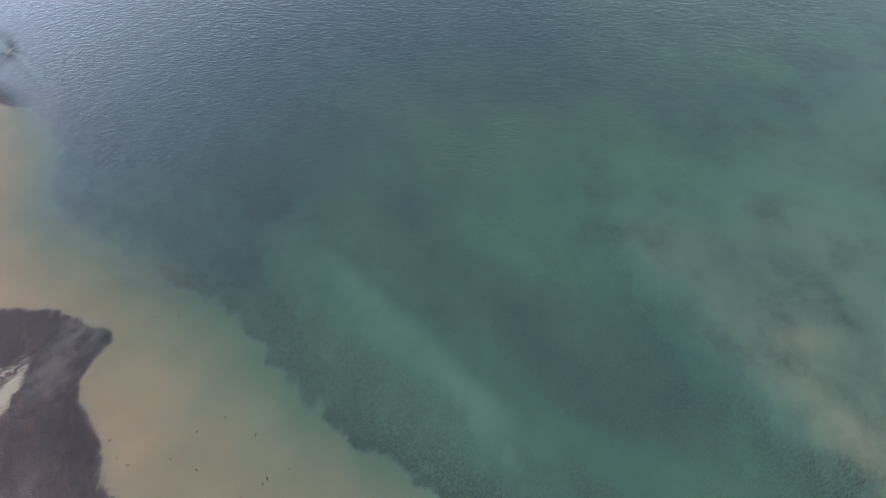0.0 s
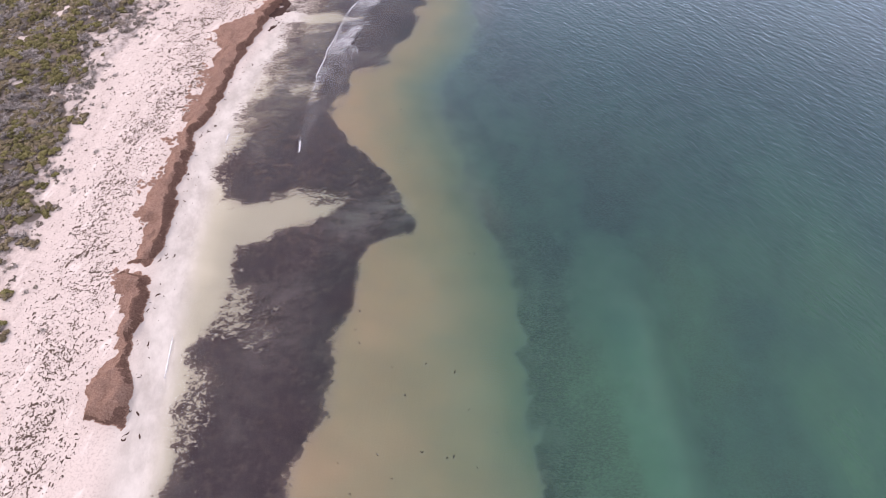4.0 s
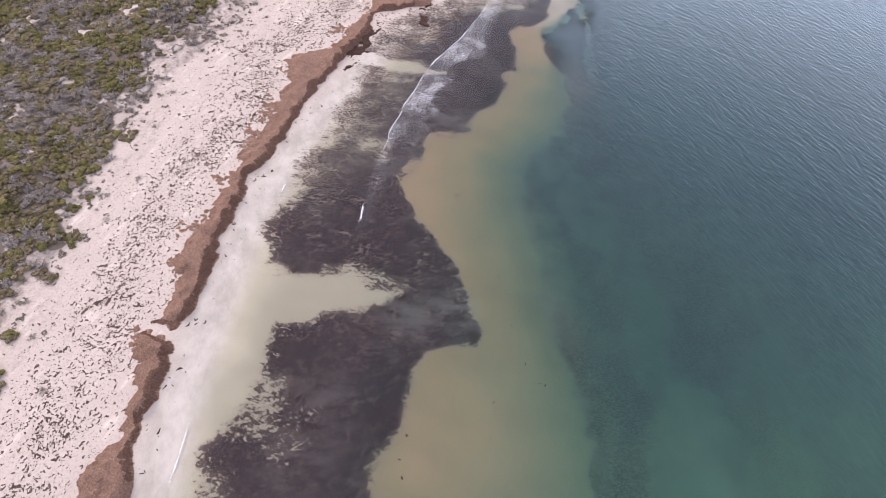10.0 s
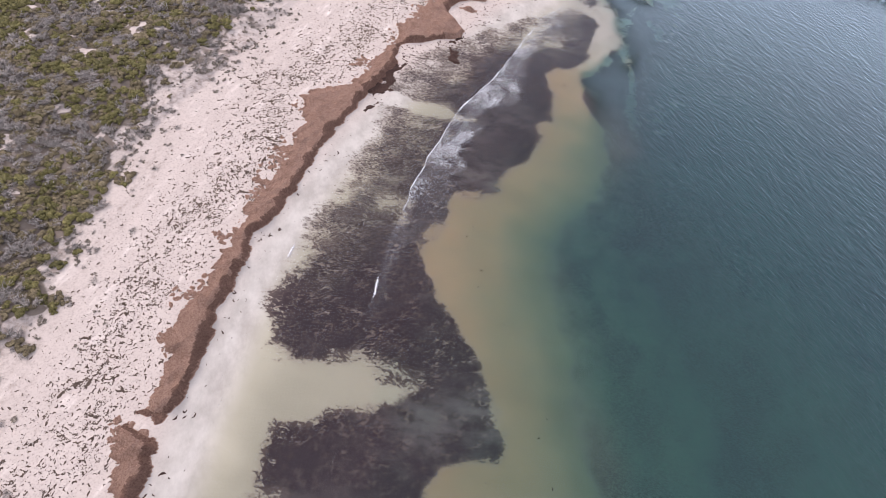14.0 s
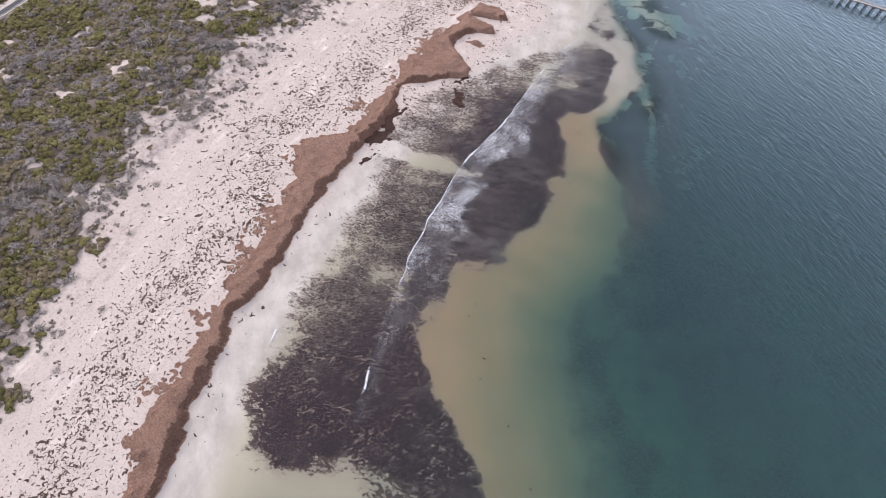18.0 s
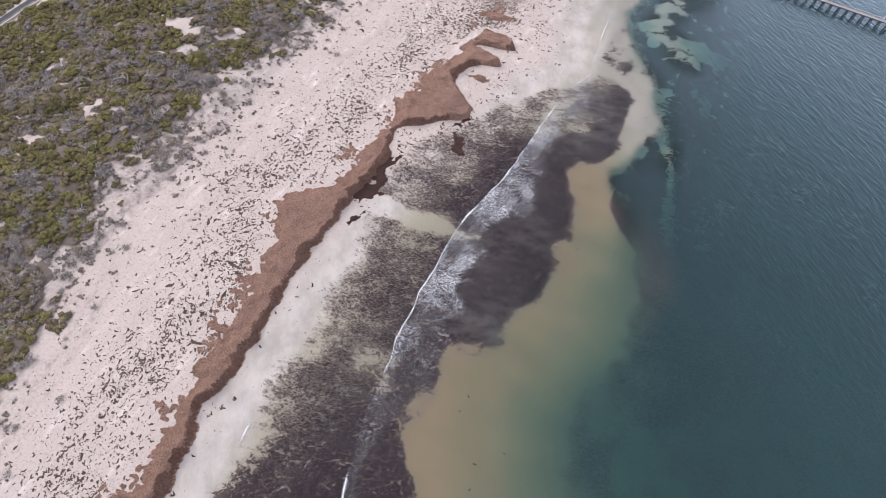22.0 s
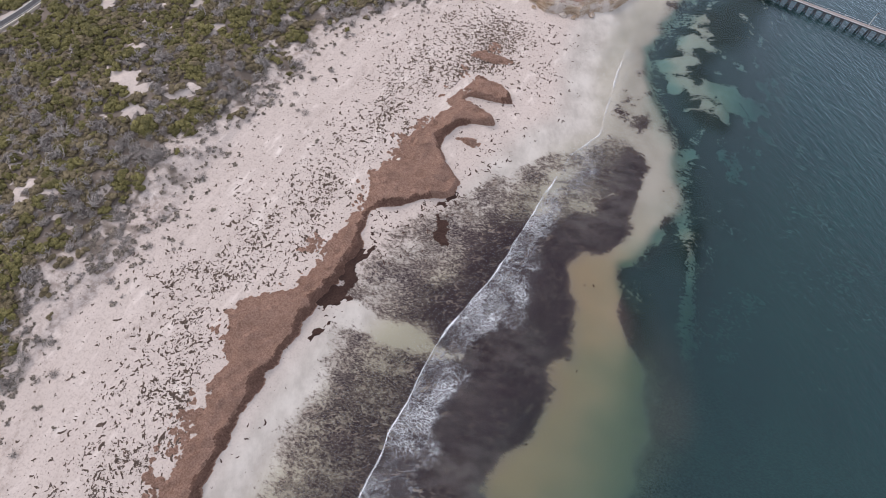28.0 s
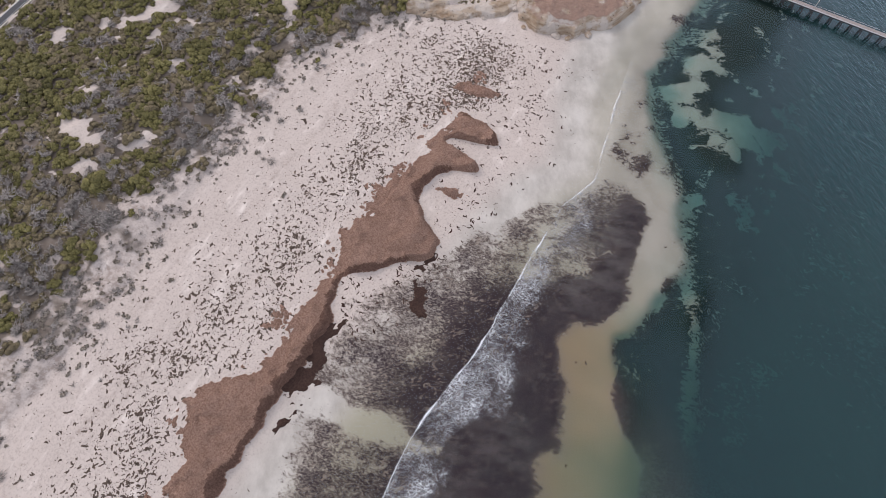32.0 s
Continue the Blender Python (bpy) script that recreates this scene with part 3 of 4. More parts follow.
# ---- ground and water: two sheets to the horizon ----
far = np.array([5, 12, 25, 60, 150, 400, 1000, 2200.0])
XS = np.concatenate([-180 - far[::-1], np.arange(-180, 76, 0.5), 76 + far])
YS = np.concatenate([-45 - far[::-1], np.arange(-45, 201, 0.5), 201 + far])
GX, GY = np.meshgrid(XS, YS)
LAND = land(GX, GY)
off = GX - waterline(GY)
WEED = weed_field(GX, GY)
ground = grid_object("ground", XS, YS, LAND + 0.05 * step(WEED, 0, 0.4), GROUND, wet=step(off, -6.5, -1.5), under=step(off, -0.5, 3.5) * (1 - 0.55 * step(GY, 114, 128)), weed=WEED,
                     ragged=np.where(GX > bar_out(GY) - 1, 0.12 + 0.5 * step(GY, 106, 114) + 0.3 * step(GY, 132, 138), 1 - (0.5 + 0.25 * step(GY, 60, 75) * step(-GY, -118, -110)) * step(GX - (weed_in(GY) + weed_out(GY)) / 2, -1.0, 5.0)),
                     deep=step(GX - bar_out(GY), -1, 3), tan=step(GX - weed_out(GY), -6.5, -0.5) * (1 - 0.9 * step(GY, 112, 119)) * (1 - 0.6 * step(GX, -26, -16)) * (1 - 0.12 * step((GX - weed_out(GY)) / np.maximum(bar_out(GY) - weed_out(GY), 2) + 0.2 * fbm(GX, GY, 8.0), 0.35, 0.95)), comb=np.maximum(step(GY, 52, 66) * (1 - step(GX - (weed_in(GY) + weed_out(GY)) / 2, -1, 4)), step(GX - bar_out(GY), -1, 3) * (1 - step(GY, 100, 112))) * (1 - step(GY, 130, 138)), thin=(0.25 + 0.75 * step(GY, 34, 54)) * (1 - 0.75 * step(GX - (weed_in(GY) + weed_out(GY)) / 2, 1, 5) * step(GY, 78, 86)), rut=ruts(GX, GY), silt=silt(GX, GY), soil=np.maximum(scrub(GX, GY), np.clip(0.30 + 0.3 * fbm(GX, GY, 3.5) + 0.25 * fbm(GX, GY, 1.2, 3), 0, 0.62) * np.exp(-((GX - dune_toe(GY) + 3.2) / 4.2) ** 2)) * step(GX, -600, -200))
tagged(ground, "pale sandy beach, dunes and shallow seabed with dark seagrass", "ground", kind="structure")
DEPTH = np.clip(-LAND, 0, 12)
sea = LAND < 0.02
keep = sea[:-1, :-1] | sea[1:, 1:] | sea[:-1, 1:] | sea[1:, :-1]
water = grid_object("water", XS, YS, np.zeros_like(LAND), WATER, keep, turbid=(1 - step(GX - bar_out(GY) + 1.0 * fbm(GX, GY, 9.0), -1, 6.5)) * step(GY, 38, 56) * (1 - step(GY, 104, 114)), depth=DEPTH, offing=step(GY, 22, 85))
tagged(water, "teal sea water, clear and sandy near the shore", "water", kind="structure")
water.visible_shadow = False


# ---- banks of stranded seagrass ----
def islands(cells, least):
    """The connected pieces of a mask that have at least so many cells."""
    found, left = [], {(int(i), int(j)) for i, j in zip(*np.nonzero(cells))}
    while left:
        todo, piece = [left.pop()], []
        while todo:
            i, j = todo.pop()
            piece.append((i, j))
            for near in ((i + 1, j), (i - 1, j), (i, j + 1), (i, j - 1)):
                if near in left:
                    left.remove(near)
                    todo.append(near)
        if len(piece) >= least:
            mask = np.zeros_like(cells)
            mask[tuple(np.array(piece).T)] = True
            found.append(mask)
    return sorted(found, key=lambda m: -m.sum())


def wrack_bank(name, field, box_, tall, material, label, lip=0.9, back=2.6, cell=0.2, face=None, rag=1.0):
    """A mound where field(x, y), metres inside its edge, is above 0."""
    xs, ys = np.arange(box_[0], box_[1], cell), np.arange(box_[2], box_[3], cell)
    gx, gy = np.meshgrid(xs, ys)
    inner, outer = field(gx, gy)
    inner = inner + 0.55 * rag * fbm(gx, gy, 1.1, 4) + 0.8 * fbm(gx, gy, 4.0, 4)
    outer = outer + 0.3 * rag * fbm(gx + 50, gy, 1.4, 4) + 0.35 * fbm(gx + 80, gy, 4.5, 3)
    d = np.minimum(inner, outer)
    h = tall * step(outer, 0, lip) * (0.18 + 0.82 * step(inner, 0.0, back)) * (1 + 0.32 * fbm(gx, gy, 2.4)) + 0.11 * fbm(gx, gy, 0.8)
    inside = d > 0
    keep = inside[:-1, :-1] | inside[1:, 1:] | inside[:-1, 1:] | inside[1:, :-1]
    z = land(gx, gy) + np.where(inside, np.maximum(h, 0.05), -0.08)
    # strip along the seaward edge that takes the shade-coloured material
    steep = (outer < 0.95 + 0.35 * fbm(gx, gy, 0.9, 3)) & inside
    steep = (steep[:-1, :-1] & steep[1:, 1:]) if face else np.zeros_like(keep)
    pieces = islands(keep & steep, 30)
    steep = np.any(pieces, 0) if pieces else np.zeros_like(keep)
    ob = tagged(grid_object(name, xs, ys, z, material, keep & ~steep), label, "seaweed", "stranded seagrass banks")
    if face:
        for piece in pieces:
            tagged(grid_object("eroded_face", xs, ys, z, face, piece), "eroded seaward face with its shade in the colour").parent = ob
    return ob


def along(y0, y1):
    return lambda x, y: (np.minimum(x - berm_in(y), np.minimum(y - y0, y1 - y) * 1.3), np.minimum(berm_out(y) - x, np.minimum(y - y0, y1 - y) * 1.3))


def blob(cx, cy, rx, ry, turn=0.0):
    def field(x, y):
        c, s = math.cos(turn), math.sin(turn)
        u, v = (x - cx) * c + (y - cy) * s, -(x - cx) * s + (y - cy) * c
        d = (1 - np.hypot(u / rx, v / ry)) * min(rx, ry)
        return d + 0.1, d
    return field


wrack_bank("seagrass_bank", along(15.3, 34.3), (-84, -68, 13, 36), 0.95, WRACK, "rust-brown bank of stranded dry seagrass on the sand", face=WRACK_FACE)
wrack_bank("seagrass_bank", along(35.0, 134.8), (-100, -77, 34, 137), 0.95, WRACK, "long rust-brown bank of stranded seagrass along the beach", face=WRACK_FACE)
wrack_bank("seagrass_mound", blob(-84.0, 122.3, 2.3, 0.75, 0.15), (-89, -80, 119, 126), 0.45, WRACK, "small brown seagrass mound alone on white sand", 0.5, 0.6)
wrack_bank("seagrass_mound", blob(-87.0, 138.8, 3.1, 1.0, 0.2), (-92, -83, 136, 143), 0.45, WRACK, "brown oval seagrass mound on white sand", 0.5, 0.6)
wrack_bank("wet_seagrass_mat", blob(-86.6, 95.5, 1.5, 6.5, 0.12), (-90, -83, 87, 104), 0.14, WRACK_WET, "dark wet seagrass mat below the bank", 0.4, 0.4, rag=3.2)
wrack_bank("wet_seagrass_mat", blob(-80.8, 112.0, 1.0, 4.2, 0.35), (-85, -77, 106, 118), 0.14, WRACK_WET, "dark wet seagrass trailing from the bank", 0.4, 0.4, rag=3.2)


# ---- scraps of seagrass ----
def scraps(name, points, lengths, material, label, seed, flat=0.4, kind="stuff", group=""):
    """Curled strands and clots lying on the sand, thickest along their middle."""
    r = np.random.RandomState(seed)
    n, k = len(points), 5
    u = np.linspace(-0.5, 0.5, k)[None, :]
    turn, bend = r.uniform(0, 2 * np.pi, (n, 1)), r.normal(0, 1.3, (n, 1))
    length = lengths[:, None]
    heading = turn + bend * u
    px = points[:, :1] + length * u * np.cos(heading) + 0.045 * length * r.normal(0, 1, (n, k))
    py = points[:, 1:] + length * u * np.sin(heading) + 0.045 * length * r.normal(0, 1, (n, k))
    width = length * flat * r.uniform(0.7, 1.2, (n, k)) * np.array([0.5, 0.95, 1.05, 0.9, 0.45])
    nx, ny = -np.sin(heading) * width * 0.5, np.cos(heading) * width * 0.5
    z = land(px, py)
    tall = np.minimum(0.03 + 0.12 * width, 0.14)
    rows = [np.stack([px - nx, py - ny, z - 0.015], -1), np.stack([px, py, z + tall], -1), np.stack([px + nx, py + ny, z - 0.015], -1)]
    verts = np.stack(rows, 2).reshape(-1, 3)
    base = (np.arange(n) * k * 3)[:, None, None, None] + (np.arange(k - 1) * 3)[None, :, None, None] + np.array([0, 1])[None, None, :, None]
    faces = (base + np.array([0, 3, 4, 1])[None, None, None, :]).reshape(-1, 4)
    return tagged(array_object(name, verts, faces, material), label, "seaweed", group, kind)


def strewn(count, box_, density, seed):
    r = np.random.RandomState(seed)
    p = np.stack([r.uniform(box_[0], box_[1], count), r.uniform(box_[2], box_[3], count)], 1)
    return p[r.rand(count) < density(p[:, 0], p[:, 1])]


def upper_beach(x, y):
    b = berm_in(np.minimum(y, 133)) - 2.2 * step(y, 118, 128)
    band = 0.62 * np.exp(-((x - b + 5.2) / 5.0) ** 2) * (0.3 + 0.7 * step(b - x, 0.6, 3.0)) + 0.05 * step(x - dune_toe(y), 0, 4)
    band = band * (0.3 + 0.7 * step(fbm(x * 1.6, y, 3.0) + 0.35 * fbm(x, y, 14.0, 2), -0.4, 0.9))
    tail = np.exp(-((x + 89) / 4.5) ** 2) * step(y, 128, 134) * step(-y, -151, -145)
    return np.clip(np.maximum(band * step(-y, -152, -142), tail * 0.8) * (x < b + 0.3 + 9 * step(y, 134, 137)) * (x > dune_toe(y) + 1.0), 0, 1)


def lower_beach(x, y):
    near = np.exp(-((x - berm_out(np.minimum(y, 134)) - 1.0) / 1.6) ** 2)
    north = 0.5 * step(y, 92, 104) * step(-y, -152, -146) * step(waterline(y) - x, 1.0, 4.0)
    return np.clip((near * 0.26 + north) * (0.25 + step(fbm(x, y, 2.5), -0.1, 0.4)) * (x > berm_out(np.minimum(y, 134)) + 0.15) * (x < waterline(y) - 0.5), 0, 1)


R = np.random.RandomState(5)
pts = strewn(230000, (-115, -62, -30, 152), upper_beach, 11)
scraps("seagrass_scraps", pts, (0.15 + 0.5 * R.rand(len(pts)) ** 2.2) * np.interp(pts[:, 1], (50, 80), (0.85, 1.0)), SCRAP, "grey-brown scraps of dry seagrass strewn over pale sand", 12, 0.46)
pts = strewn(90000, (-115, -62, -30, 152), upper_beach, 41)
scraps("seagrass_chips", pts, 0.08 + 0.12 * R.rand(len(pts)), SCRAP, "small brown chips of seagrass sprinkled on pale sand", 42, 0.7)
pts = strewn(1100, (-113, -66, -20, 150), upper_beach, 14)[:280]
for k, spot in enumerate(pts):
    scraps("seagrass_clot", np.array([spot]), np.array([0.6 + 0.6 * R.rand()]), SCRAP, "curled grey-brown clot of dry seagrass on pale sand", 200 + k, 0.4, "", "seagrass clots")
pts = strewn(26000, (-104, -70, 14, 142), lambda x, y: np.clip(np.exp(-((x - berm_in(np.minimum(y, 135)) + 0.9) / 1.3) ** 2) * step(fbm(x, y, 3.0, 4) + 0.5 * fbm(x, y, 11.0, 2), 0.0, 0.8), 0, 1), 27)
scraps("seagrass_shreds", pts, 0.4 + 0.8 * R.rand(len(pts)), WRACK, "rust-brown shreds of seagrass thinning out inland of the bank", 28, 0.6)
pts = strewn(15000, (-92, -68, 14, 152), lower_beach, 16)
scraps("wet_seagrass_scraps", pts, 0.16 + 0.6 * R.rand(len(pts)) ** 2.2, WRACK_WET, "dark wet seagrass scraps below the bank", 17, 0.34)
pts = strewn(420, (-62, -22, 0, 130), lambda x, y: 0.5 * ((x > weed_out(y) + 1) & (x < bar_out(y) - 1)), 18)
scraps("drifting_scraps", pts, 0.15 + 0.3 * R.rand(len(pts)), WRACK_WET, "small dark scraps lying on the shallow sand bar", 19, 0.5)


# ---- foam of the small waves ----
front = line((38, -62), (46, -63.8), (51, -66.2), (61, -69), (70, -71), (79, -72.4), (90, -73), (97, -72.8), (104, -71.3), (113, -70.4), (120, -70.1), (127, -69.5), (132, -67.6), (138, -68.2), (146, -69.3), (152, -70), (160, -70.6))


def foam_sheet(name, edge, y0, y1, wide, strength, label):
    us, ys = np.linspace(0, 1, 44) ** 1.4, np.arange(y0, y1, 0.15)
    u, y = np.meshgrid(us, ys)
    span = wide * np.interp(y, (50, 65, 80, 105, 122, 138), (0.2, 0.55, 1.15, 1.0, 0.7, 0.3)) * (0.75 + 0.5 * np.clip(0.5 + 0.8 * fbm(y * 0, y, 7.0, 4), 0, 1))
    x = edge(y) + 0.14 * fbm(y * 0 + 3, y, 3.5, 3) + span * u
    power = strength * np.interp(y, (40, 60, 72, 84, 118, 128, 136, 150), (0.15, 0.25, 0.55, 0.9, 0.8, 0.5, 0.35, 0.45)) * np.clip(0.9 + 0.12 * fbm(y * 0 + 9, y, 14.0, 2), 0, 1) * step(y, y0, y0 + 3) * step(-y, -y1, -y1 + 3)
    line_wide = np.interp(y, (55, 75, 120), (0.1, 0.16, 0.14)) * (1 + 0.8 * fbm(y * 0 + 5, y, 2.0, 3))
    crest = np.exp(-((u * span - 0.2) / line_wide) ** 2) * step(power + 0.35 * fbm(y * 0 + 21, y, 5.0, 2), 0.1, 0.45)
    amount = np.maximum(np.minimum(power * (1 - 0.35 * u) * (1 - step(u + 0.25 * fbm(x, y, 2.2, 4), 0.6, 1.0)) * (1 - np.exp(-u * 60)) * (0.85 + 0.3 * fbm(x, y, 3.0)), 0.85), 1.08 * crest * (1 - 0.12 * step(y, 126, 134)))
    z = np.maximum(land(x, y), 0) + 0.035 + 0.12 * crest
    index = np.arange(u.size).reshape(u.shape)
    quads = np.stack([index[:-1, :-1], index[:-1, 1:], index[1:, 1:], index[1:, :-1]], -1).reshape(-1, 4)
    ob = array_object(name, np.stack([x.ravel(), y.ravel(), z.ravel()], 1), quads, LACE, foam=amount.ravel())
    return tagged(ob, label, "foam", kind="stuff")


foam_sheet("wave_foam", front, 38, 156, 7.0, 0.9, "white foam lace behind the front of a small wave")
foam_sheet("swash_foam", lambda y: waterline(y) + 0.3, 16, 66, 2.2, 0.4, "faint swash line on wet sand")


# ---- scrub on the dunes ----
def clump(turn):
    """A low dome of two rings and a top, for one clump of leaves."""
    rings = [np.stack([np.cos(np.arange(6) * 1.047 + turn + k * 0.52) * w, np.sin(np.arange(6) * 1.047 + turn + k * 0.52) * w, np.full(6, h)], 1) for k, (w, h) in enumerate(((1.0, -0.15), (0.72, 0.62)))]
    verts = np.concatenate(rings + [[[0, 0, 1.0]]])
    faces = [[k, (k + 1) % 6, 6 + k, 6 + k] for k in range(6)] + [[(k + 1) % 6, 6 + (k + 1) % 6, 6 + k, 6 + k] for k in range(6)] + [[6 + k, 6 + (k + 1) % 6, 12, 12] for k in range(6)]
    return verts, np.array([f[:3] for f in faces])


def leafy(seed, count=40, radius=1.0, tall=0.85, leaf=0.09, lumps=8):
    """A crown of uneven leaf clumps with single leaves standing out from them."""
    r = np.random.RandomState(seed)
    reach = np.sqrt(r.rand(lumps)) * 0.72
    az = r.uniform(0, 6.28, lumps)
    heap = np.stack([np.cos(az) * reach, np.sin(az) * reach, (0.55 - 0.5 * reach) * r.uniform(0.7, 1.2, lumps), r.uniform(0.24, 0.42, lumps)], 1)
    verts, faces, tint, base = [], [], [], 0
    for k, (x, y, z, size) in enumerate(heap):
        v, f = clump(r.uniform(0, 1))
        v = v * r.uniform(0.75, 1.2, (len(v), 1)) * size * [1.05, 1.05, 0.95] + [x, y, z]
        verts.append(v * [radius, radius, tall])
        faces.append(f + base)
        # height shading in the tint: clump tops lighter, their undersides darker
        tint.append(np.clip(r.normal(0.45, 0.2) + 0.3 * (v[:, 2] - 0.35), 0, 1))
        base += len(v)
    pick = heap[r.randint(0, lumps, count)]
    d = r.normal(0, 1, (count, 3))
    d[:, 2] = np.abs(d[:, 2]) * 0.9 + 0.05
    d /= np.linalg.norm(d, axis=1, keepdims=True)
    c = (pick[:, :3] + d * pick[:, 3:] * r.uniform(0.85, 1.15, (count, 1))) * [radius, radius, tall]
    side = np.cross(d, r.normal(0, 1, (count, 3)))
    side /= np.linalg.norm(side, axis=1, keepdims=True)
    up = np.cross(d, side) + d * r.uniform(-0.5, 0.9, (count, 1))
    w = leaf * r.uniform(0.6, 1.4, (count, 1))
    verts.append(np.stack([c - side * w, c + side * w * 0.8 - up * w * 0.4, c + up * w * 1.3 + d * w * 0.3], 1).reshape(-1, 3))
    faces.append(np.arange(count * 3).reshape(-1, 3) + base)
    tint.append(np.repeat(np.clip(r.normal(0.55, 0.25, count), 0, 1), 3))
    verts = np.concatenate(verts)
    verts[:, 2] = np.maximum(verts[:, 2], 0.02)
    return verts, np.concatenate(faces), np.concatenate(tint)


def twiggy(seed, count=48, radius=1.0, tall=0.75, thick=0.036, hub=0.55):
    """Bare bent branches fanning out from the foot."""
    r = np.random.RandomState(seed)
    az, out = r.uniform(0, 2 * np.pi, count), r.uniform(0.25, 0.75, count) * radius
    spread = hub * radius * np.sqrt(r.rand(count))
    start = np.stack([np.cos(az * 1.7) * spread, np.sin(az * 1.7) * spread, tall * r.uniform(0, 0.5, count) * (hub > 0.3)], 1)
    end = start + np.stack([np.cos(az) * out, np.sin(az) * out, tall * r.uniform(0.1, 0.6, count)], 1)
    mid = (start + end) / 2 + np.stack([r.normal(0, 0.15, count), r.normal(0, 0.15, count), np.full(count, 0.2 * tall)], 1)
    verts, faces = [], []
    ring = np.array([[1, 0, 0], [-0.5, 0.87, 0], [-0.5, -0.87, 0.3]])
    for k, (p, w) in enumerate(((start, 1.3), (mid, 1.0), (end, 0.4))):
        verts.append(p[:, None, :] + ring[None] * thick * w)
    verts = np.stack(verts, 1).reshape(-1, 3)
    b = (np.arange(count) * 9)[:, None]
    for lo in (0, 3):
        for a, c in ((0, 1), (2, 0)):
            faces.append(b + np.array([lo + a, lo + c, lo + 3 + c, lo + 3 + a])[None])
    return verts, np.concatenate(faces), np.repeat(r.uniform(0.2, 1.0, count), 9)


def placed(shape, spots, seed):
    """Copies of a shape joined into one set of arrays; spots: rows of x, y, z, turn, size."""
    v, f, t = shape
    r = np.random.RandomState(seed)
    c, s = np.cos(spots[:, 3])[:, None], np.sin(spots[:, 3])[:, None]
    x = (v[None, :, 0] * c - v[None, :, 1] * s) * spots[:, 4:5] + spots[:, 0:1]
    y = (v[None, :, 0] * s + v[None, :, 1] * c) * spots[:, 4:5] + spots[:, 1:2]
    z = v[None, :, 2] * spots[:, 4:5] + spots[:, 2:3]
    verts = np.stack([x, y, z], -1).reshape(-1, 3)
    faces = (f[None] + (np.arange(len(spots)) * len(v))[:, None, None]).reshape(-1, f.shape[1])
    tint = np.clip(t[None] * 0.6 + r.uniform(0, 0.5, (len(spots), 1)), 0, 1).ravel()
    return verts, faces, tint


def joined(name, shapes, spots, material, label, category):
    sets = [placed(shape, spots[k :: len(shapes)], 30 + k) for k, shape in enumerate(shapes)]
    base = np.cumsum([0] + [len(v) for v, _, _ in sets[:-1]])
    verts, tint = np.concatenate([v for v, _, _ in sets]), np.concatenate([t for _, _, t in sets])
    faces = np.concatenate([f + b for (_, f, _), b in zip(sets, base)])
    return tagged(array_object(name, verts, faces, material, False, tint=tint), label, category, kind="stuff")


r = np.random.RandomState(21)
cell = 0.86
cx, cy = np.meshgrid(np.arange(-182, -92, cell), np.arange(14, 192, cell))
sx, sy = cx.ravel() + r.uniform(-0.6, 0.6, cx.size), cy.ravel() + r.uniform(-0.6, 0.6, cx.size)
cover = scrub(sx, sy)
dense = (r.rand(sx.size) < cover * 0.92) & (sy > 1 - (81 + sx) * 0.75) & (sy < 135 + (sx + 167) * 0.46)
sx, sy = sx[dense], sy[dense]
size = r.uniform(0.55, 1.2, sx.size) * (1 + 0.3 * (r.rand(sx.size) > 0.9))
mood = 0.65 * fbm(sx, sy, 4.5, 3) + 0.52 * r.normal(0, 1, sx.size) + 0.5 * step(-sx, 140, 152) + 0.25 * step(sy, 95, 125) - 0.1 - 0.2 * step(sx - scrub_edge(sy), -7, -1)
spots = np.stack([sx, sy, land(sx, sy) - 0.05, r.uniform(0, 6.28, sx.size), size], 1)
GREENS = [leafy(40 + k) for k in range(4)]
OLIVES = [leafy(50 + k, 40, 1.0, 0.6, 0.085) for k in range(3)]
DEADS = [twiggy(60 + k) for k in range(5)]
kinds = np.where(mood > 0.2, 0, np.where(mood > -0.44, 1, 2))
edge = (sx > scrub_edge(sy) - 2.6) & (sy > 20) & (sy < 150)
single = np.zeros(sx.size, bool)
for k, most in ((0, 70), (1, 85), (2, 95)):
    single[np.where(edge & (kinds == k))[0][:: max(1, int((edge & (kinds == k)).sum() / most))]] = True
names = (("green_shrub", GREENS, GREEN, "dense green coastal shrub on the dune sand"), ("olive_shrub", OLIVES, OLIVE, "low olive-brown coastal shrub on the dune"),
         ("dead_shrub", DEADS, TWIG, "bare grey dead shrub with bent twigs on the dune"))
